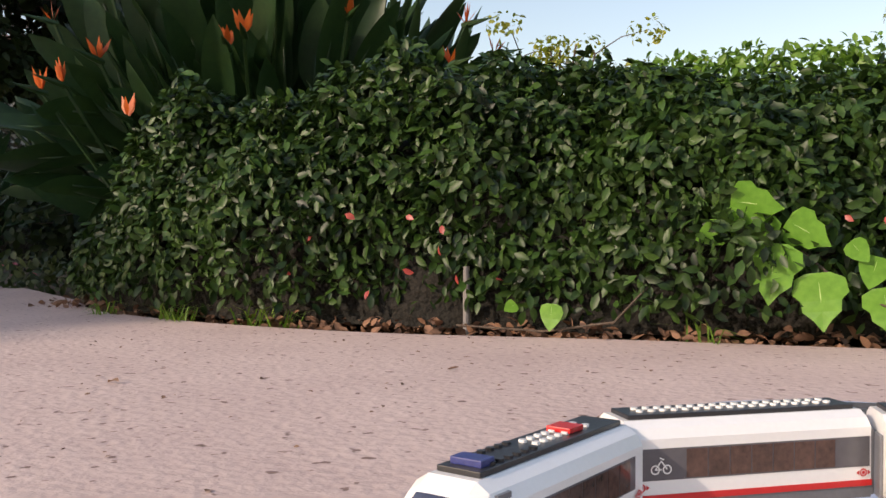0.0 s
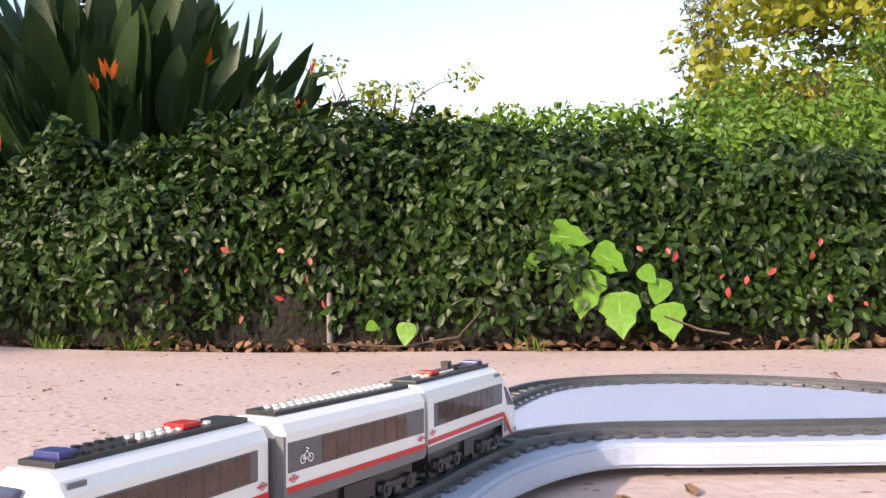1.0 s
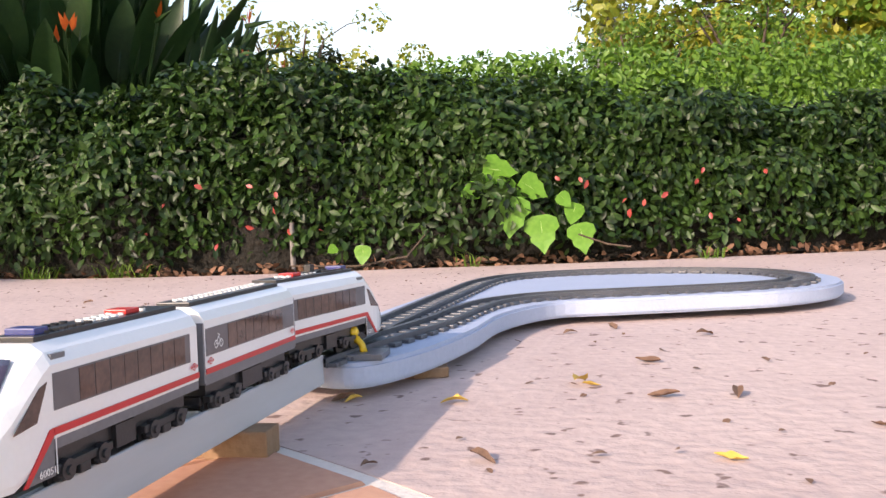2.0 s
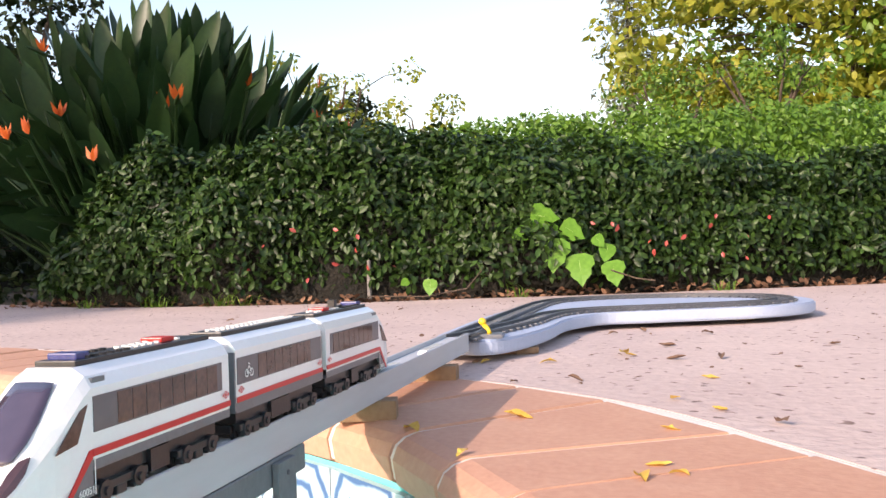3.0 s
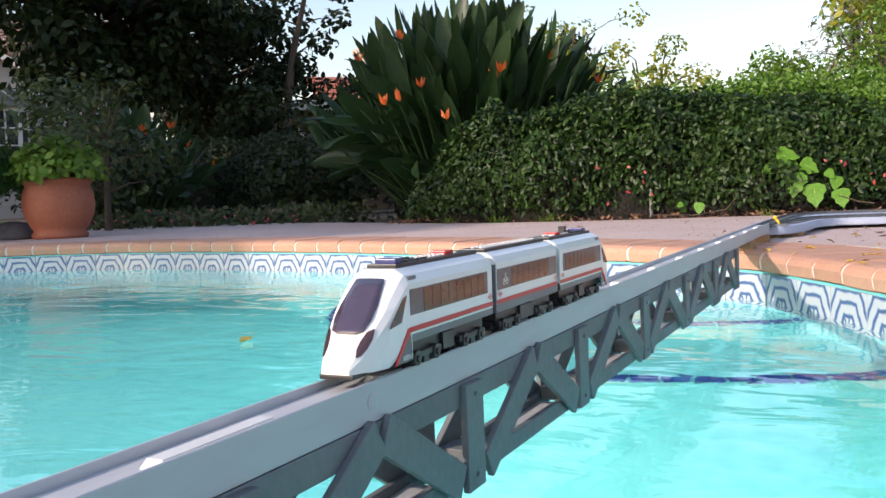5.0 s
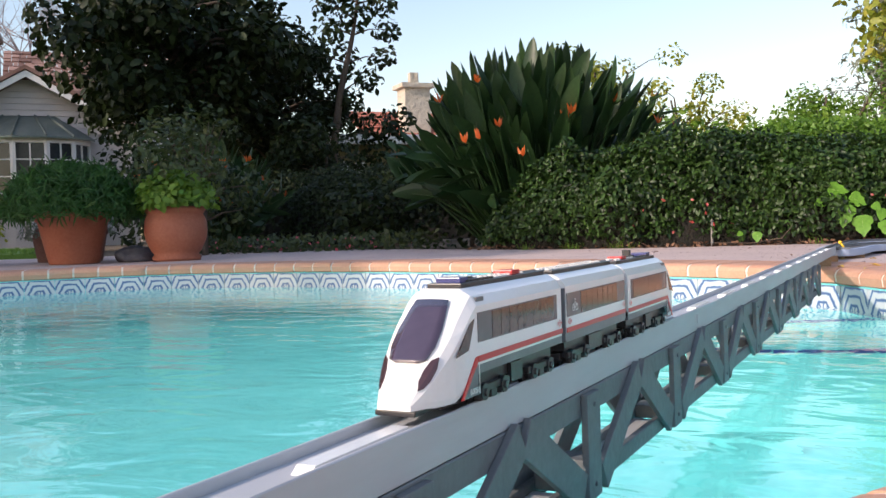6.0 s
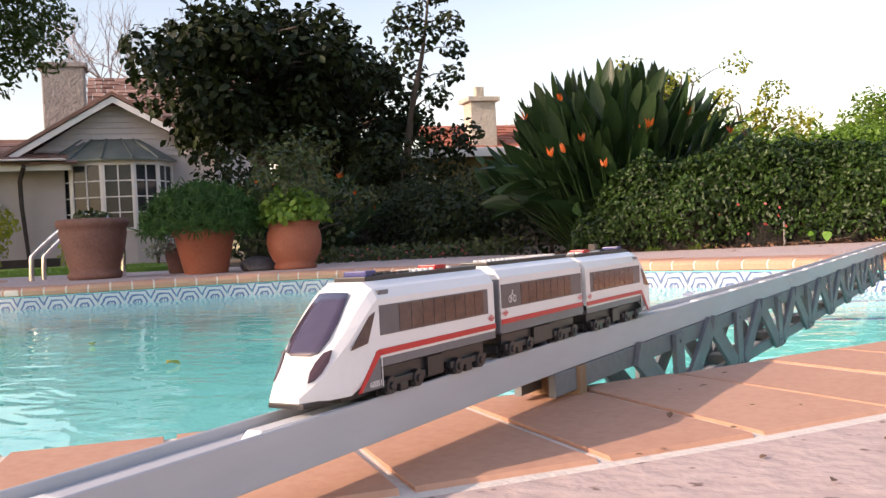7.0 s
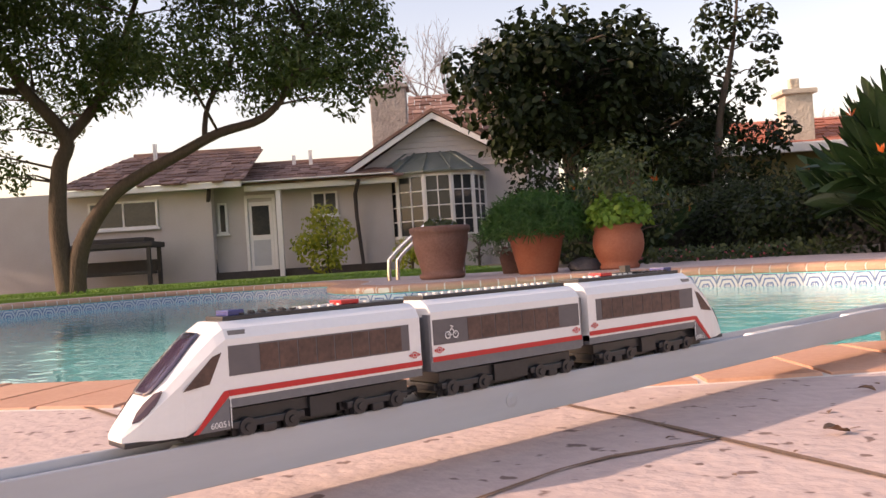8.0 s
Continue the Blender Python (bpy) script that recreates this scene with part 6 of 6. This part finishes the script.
shrub("garden_shrub", "rounded yellow-green shrub by the house wall", hp(-3.15, 24.6, 0.0), 1.05, 1.95, "yellowleaf", 330, 0.13, 201)
shrub("garden_shrub", "pale flowering shrub below the bay window", hp(0.62, 16.0, 0.0), 0.26, 0.7, "greyleaf", 260, 0.07, 203)
shrub("garden_shrub", "low yellow-green shrub near the lawn", hp(-0.6, 17.0, 0.0), 0.5, 0.6, "yellowleaf", 330, 0.08, 205)
shrub("potted_shrub", "tall light green shrub behind the pots", (*yard(-5.35, 2.75), -0.02), 0.55, 1.25, "treeleaf2", 500, 0.06, 207)
shrub("garden_shrub", "shrub at the deck's edge, coloured dark as in shade", (*yard(-6.5, 3.6), -0.02), 0.8, 0.9, "treeleaf", 600, 0.07, 209)
shrub("garden_shrub", "shrub at the deck's edge, coloured dark as in shade", (*yard(-4.9, 4.9), -0.02), 0.8, 0.7, "treeleaf", 600, 0.07, 211)
shrub("garden_shrub", "shrub coloured dark as in the shade under the trees", (*yard(-4.2, 5.7), -0.02), 0.9, 1.0, "treeleaf", 600, 0.07, 213)

# ---- pots ----
POT1 = [(0.19, 0.0), (0.205, 0.02), (0.205, 0.05), (0.185, 0.06), (0.19, 0.09), (0.235, 0.26), (0.252, 0.36), (0.252, 0.41), (0.262, 0.42), (0.275, 0.44), (0.275, 0.475), (0.262, 0.485), (0.235, 0.485), (0.23, 0.44)]
POT2 = [(0.165, 0.0), (0.172, 0.01), (0.235, 0.30), (0.25, 0.305), (0.262, 0.38), (0.255, 0.388), (0.232, 0.388), (0.225, 0.345)]
POT3 = [(0.175, 0.0), (0.185, 0.025), (0.165, 0.05), (0.185, 0.075), (0.222, 0.15), (0.235, 0.22), (0.228, 0.30), (0.208, 0.345), (0.215, 0.36), (0.228, 0.375), (0.225, 0.40), (0.2, 0.402), (0.195, 0.36)]


def pot(label, loc, prof, m_, grown):
    p = tagged(empty("plant_pot", loc), label, "plant pot", "pots by the pool")
    part("pot_body", lathe(prof, 36), M[m_], p, smooth=True)
    top = prof[-1]
    part("soil", lathe([(top[0] - 0.001, top[1] - 0.03), (top[0] - 0.001, top[1] - 0.005), (0.02, top[1] + 0.01)], 20), M["earth"], p)
    r = np.random.default_rng(int(loc[0] * 100) + 900)
    for nm, k, cz, rx, rz, size, mm, droop, width in grown:
        q = r.normal(0, 1, (k, 3))
        q /= np.linalg.norm(q, axis=1, keepdims=True)
        q[:, 2] = np.abs(q[:, 2]) if nm != "trailing_leaves" else q[:, 2]
        rad = r.uniform(0.45, 1.0, (k, 1)) ** 0.6
        leaf_cloud(nm, np.array([0, 0, cz]) + q * rad * np.array([rx, rx, rz]), q + np.array([0, 0, 0.3]), size, M[mm], p, 0.6, droop, width, 7)
    return p


pot("large weathered brown clay urn with a low plant", (-5.38, 0.955, 0.0005), [(a * 0.95, b * 0.92) for a, b in POT1], "oldclay", [("leaves", 220, 0.43, 0.16, 0.08, 0.045, "treeleaf2", -0.2, 1.0)])
pot("tapered orange terracotta pot full of grassy foliage", (-4.6, 1.32, 0.0005), [(a * 0.92, b * 0.91) for a, b in POT2], "terracotta", [("grass_mound", 9000, 0.30, 0.46, 0.36, 0.09, "grassleaf", -0.8, 0.16)])
pot("rounded terracotta pot with a light green round-leaved plant", (-4.035, 1.66, 0.0005), [(a * 0.86, b * 0.88) for a, b in POT3], "terracotta", [("leaves", 1500, 0.36, 0.27, 0.24, 0.055, "limeleaf", 0.2, 1.2), ("tall_leaves", 420, 0.5, 0.35, 0.55, 0.06, "treeleaf2", 0.0, 0.8)])
SMALL = [(a * 0.5, b * 0.62) for a, b in POT2]
pot("small dark clay pot with white flowers", (*yard(-5.62, 1.75), 0.0005), SMALL, "oldclay", [("leaves", 500, 0.20, 0.16, 0.16, 0.035, "greyleaf", 0.2, 1.0), ("flowers", 220, 0.22, 0.17, 0.17, 0.025, "whiteflower", 0.0, 1.3)])
pot("small dark clay pot with pale flowers", (*yard(-5.9, 1.6), 0.0005), SMALL, "oldclay", [("leaves", 700, 0.18, 0.2, 0.18, 0.035, "greyleaf", 0.4, 1.0), ("flowers", 260, 0.2, 0.2, 0.18, 0.022, "whiteflower", 0.0, 1.3)])
bm = bmesh.new()
bmesh.ops.create_icosphere(bm, subdivisions=3, radius=0.14)
for v in bm.verts:
    v.co *= 1 + 0.25 * noise.noise(v.co * 9)
    v.co.z = max(v.co.z * 0.55, -0.03)
rk = tagged(part("rock", bm, M["rock"], smooth=True), "dark rounded stone on the deck between the pots", "rock")
rk.matrix_basis = pose(-4.33, 1.6, 0.03, 0, 0, 30)
fl = np.stack([rng.uniform(-5.6, -3.9, 70), rng.uniform(2.75, 3.2, 70), rng.uniform(0.02, 0.12, 70)], -1)
fl[:, 1] += (fl[:, 0] + 5.6) * 0.45
fl = np.array([(*yard(a, b), c) for a, b, c in fl])
tagged(leaf_cloud("flower_bed", fl, np.tile((0.3, -0.6, 0.5), (70, 1)), 0.03, M["pinkflower"], None, 0.5, 0, 1.3, 78), "small red flowers in the shaded bed", "flowers", kind="stuff")
fl2 = np.stack([rng.uniform(-5.8, -3.7, 1500), rng.uniform(2.75, 3.4, 1500), rng.uniform(-0.02, 0.13, 1500)], -1)
fl2[:, 1] += (fl2[:, 0] + 5.6) * 0.45
fl2 = np.array([(*yard(a, b), c) for a, b, c in fl2])
tagged(leaf_cloud("bed_leaves", fl2, np.tile((0.3, -0.6, 0.5), (1500, 1)), 0.05, M["treeleaf2"], None, 0.7, 0, 1.0, 79), "low dark green bedding plants", "plants", kind="stuff")

ladder = tagged(empty("pool_handrail", (*yard(-6.75, 0.72), 0.0), 40), "pair of polished steel pool grab rails", "handrail")
for off in (0.0, 0.34):
    bm = bmesh.new()
    tube(bm, smooth_line([(0, off, -0.3), (0, off, 0.12), (0.05, off, 0.24), (0.34, off, 0.47), (0.46, off, 0.5), (0.58, off, 0.45), (0.62, off, 0.3), (0.62, off, 0.0)], 6), [0.02] * 43, 12)
    part("rail", bm, M["steel"], ladder, smooth=True)

# ---- leaves lying on the deck and coping ----
def fallen(x, y, z, size, m_, seed):
    r = random.Random(seed)
    bm = bmesh.new()
    n = 7
    rows = []
    for i in range(n):
        t = i / (n - 1)
        w = size * 0.24 * math.sin(math.pi * min(0.97, t * 0.94 + 0.03)) * r.uniform(0.75, 1.2)
        lift = size * (0.10 * math.sin(3 * t + seed) + 0.10)
        rows.append([bm.verts.new((-w, size * (t - 0.5), lift + w * 0.6)), bm.verts.new((0, size * (t - 0.5), lift - 0.02 * size)), bm.verts.new((w, size * (t - 0.5), lift + w * r.uniform(0.1, 0.8)))])
    for a, b in zip(rows, rows[1:]):
        for k in range(2):
            bm.faces.new((a[k], a[k + 1], b[k + 1], b[k]))
    lo = min(v.co.z for v in bm.verts)
    bmesh.ops.translate(bm, verts=bm.verts, vec=(0, 0, -lo))
    o = part("fallen_leaf", bm, M[m_])
    o.matrix_basis = pose(x, y, z + 0.001, 0, 0, r.uniform(0, 360))
    tagged(o, "curled dry yellow leaf lying flat" if m_ == "dryleaf" else "curled brown dead leaf lying flat", "leaf", "fallen leaves")


spots_ = [(0.067, 0.275, 1), (0.142, 0.17, 1), (0.165, 0.345, 1), (0.372, 0.405, 1), (0.32, 0.292, 1), (0.425, 0.33, 0), (0.296, 0.10, 1), (0.324, 0.115, 1), (0.327, 0.47, 1), (0.375, 0.64, 1), (0.27, -0.05, 1), (0.297, -0.06, 0),
          (0.295, -0.12, 1), (0.396, -0.05, 1), (0.4, -0.105, 1), (0.422, -0.2, 1), (0.309, 0.145, 1), (0.028, 0.82, 0), (0.04, 0.815, 1), (0.14, 0.815, 1), (0.253, 0.915, 1), (0.265, 0.9, 1), (0.323, 1.045, 0), (0.335, 0.85, 0), (0.403, 0.86, 0),
          (0.217, 1.285, 0), (0.402, 1.26, 0), (0.276, 1.335, 0), (0.5, 0.75, 0), (0.6, 1.05, 0), (0.2, 0.62, 0), (0.12, 0.6, 0), (0.13, -3.1, 0), (0.2, -3.3, 0), (0.3, -2.8, 0), (0.26, -3.15, 0), (-0.5, 2.2, 0), (-0.9, 1.8, 0), (0.5, 2.4, 0)]
for i, (x, y, k) in enumerate(spots_):
    fallen(x, y, 0.0, random.Random(i).uniform(0.016, 0.032), "dryleaf" if k else "deadleaf", i)
bits = 420
bx, by = rng.uniform(-1.4, 1.2, bits), rng.uniform(0.5, 2.7, bits)
okk = (by > 0.75 - bx * 1.0) & ((bx < -0.12) | (bx > 0.15) | (by < 0.78)) & ~((bx > -0.1) & (bx < 0.72) & (by > 0.8) & (by > 1.3 + 0.2 * bx) & (by < 2.06)) & (abs(bx) > 0.05)
bp_ = np.stack([bx, by, np.full(bits, 0.002)], -1)[okk]
tagged(leaf_cloud("deck_debris", bp_, np.tile((0, 0, 1), (len(bp_), 1)), 0.011, M["deadleaf"], None, 0.25, 0, 1.0, 81), "tiny dark leaf crumbs scattered on the deck", "debris", kind="stuff")
fb = np.stack([rng.uniform(-0.15, 0.9, 160), rng.uniform(-3.9, -2.45, 160), np.full(160, 0.002)], -1)
fb = fb[(fb[:, 0] > 0.07) & (fb[:, 1] < -2.6 + 0.9 * (fb[:, 0] * 1.6 - 0.05))]
tagged(leaf_cloud("deck_debris", fb, np.tile((0, 0, 1), (len(fb), 1)), 0.008, M["deadleaf"], None, 0.25, 0, 1.0, 82), "tiny dark leaf crumbs scattered on the deck", "debris", kind="stuff")
for i, (x, y) in enumerate(((-0.9, -0.6), (-2.1, -1.6), (-1.4, -1.9))):
    fallen(x, y, WATER_Z, 0.05, "dryleaf", 60 + i)

# joints cut in the near deck
def joint(line, w):
    bm = bmesh.new()
    prev = None
    for p, d in resample([Vector((x, y, 0)) for x, y in line], 0.05)[0]:
        n_ = Vector((-d.y, d.x, 0)) * w * (0.6 + 0.5 * noise.noise(p * 14))
        v = [bm.verts.new(p + n_ + Vector((0, 0, 0.0015))), bm.verts.new(p - n_ + Vector((0, 0, 0.0015)))]
        if prev:
            bm.faces.new((prev[0], prev[1], v[1], v[0]))
        prev = v
    tagged(part("deck_joint", bm, M["deadleaf"]), "dark dirt-filled joint across the concrete deck", "joint", kind="structure")


joint([(-0.3, -3.24), (-0.09, -3.30), (0.036, -3.33), (0.136, -3.36), (0.27, -3.40), (0.7, -3.56), (1.4, -3.8)], 0.006)
joint([(0.136, -3.36), (0.10, -3.48), (0.12, -3.66), (0.05, -3.95)], 0.004)
joint([(-0.83, -3.62), (-0.62, -3.60), (-0.45, -3.61), (-0.30, -3.24)], 0.005)

# ---- coping bricks and waterline tiles ----
pts_, total = resample(POOL, 0.125, True)
K = len(pts_)


def outward(d):
    return Vector((d.y, -d.x, 0)) * SIDE


PROF = [(0.0, -0.022), (0.006, -0.009), (0.016, -0.002), (0.03, 0.0015), (0.06, 0.002), (COPING_W - 0.006, 0.002), (COPING_W - 0.001, -0.003), (COPING_W - 0.001, -0.05), (0.02, -0.053), (0.004, -0.046)]
for i in range(K):
    (p, d), (p2, d2) = pts_[i], pts_[(i + 1) % K]
    n1, n2 = outward(d), outward(d2)
    a, b = p.lerp(p2, 0.042), p.lerp(p2, 0.958)
    c = (p + p2) / 2
    jit = random.Random(i).uniform(-0.0012, 0.0012)
    bm = bmesh.new()
    A = [bm.verts.new(a + n1 * o - c + Vector((0, 0, z + jit))) for o, z in PROF]
    B = [bm.verts.new(b + n2 * o - c + Vector((0, 0, z + jit))) for o, z in PROF]
    m = len(PROF)
    for k in range(m):
        bm.faces.new((A[k], A[(k + 1) % m], B[(k + 1) % m], B[k]))
    bm.faces.new(A[::-1])
    bm.faces.new(B)
    bmesh.ops.recalc_face_normals(bm, faces=bm.faces)
    ob = part("brick", bm, M["brick"], coping)
    ob.matrix_basis = pose(c.x, c.y, 0)

tl, total = resample(POOL, 0.152, True)
K = len(tl)
for i in range(K):
    (p, d), (p2, d2) = tl[i], tl[(i + 1) % K]
    n1 = outward(((p2 - p).normalized()))
    c = (p + p2) / 2
    a, b = p.lerp(p2, 0.008) - c, p.lerp(p2, 0.992) - c
    bm = bmesh.new()
    uv = bm.loops.layers.uv.new("UVMap")
    zt, zb = -0.0555, -0.2055
    f0 = [bm.verts.new(q + Vector((0, 0, z)) + n1 * 0.004) for q, z in ((a, zb), (b, zb), (b, zt), (a, zt))]
    f1 = [bm.verts.new(q + Vector((0, 0, z)) + n1 * 0.012) for q, z in ((a, zb), (b, zb), (b, zt), (a, zt))]
    face = bm.faces.new(f0)
    for lp, q in zip(face.loops, ((0, 0), (1, 0), (1, 1), (0, 1))):
        lp[uv].uv = q
    for k in range(4):
        bm.faces.new((f0[k], f1[k], f1[(k + 1) % 4], f0[(k + 1) % 4]))
    bmesh.ops.recalc_face_normals(bm, faces=bm.faces)
    ob = part("wall_tile", bm, M["tile"], walls)
    ob.matrix_basis = pose(c.x, c.y, 0)

motions()
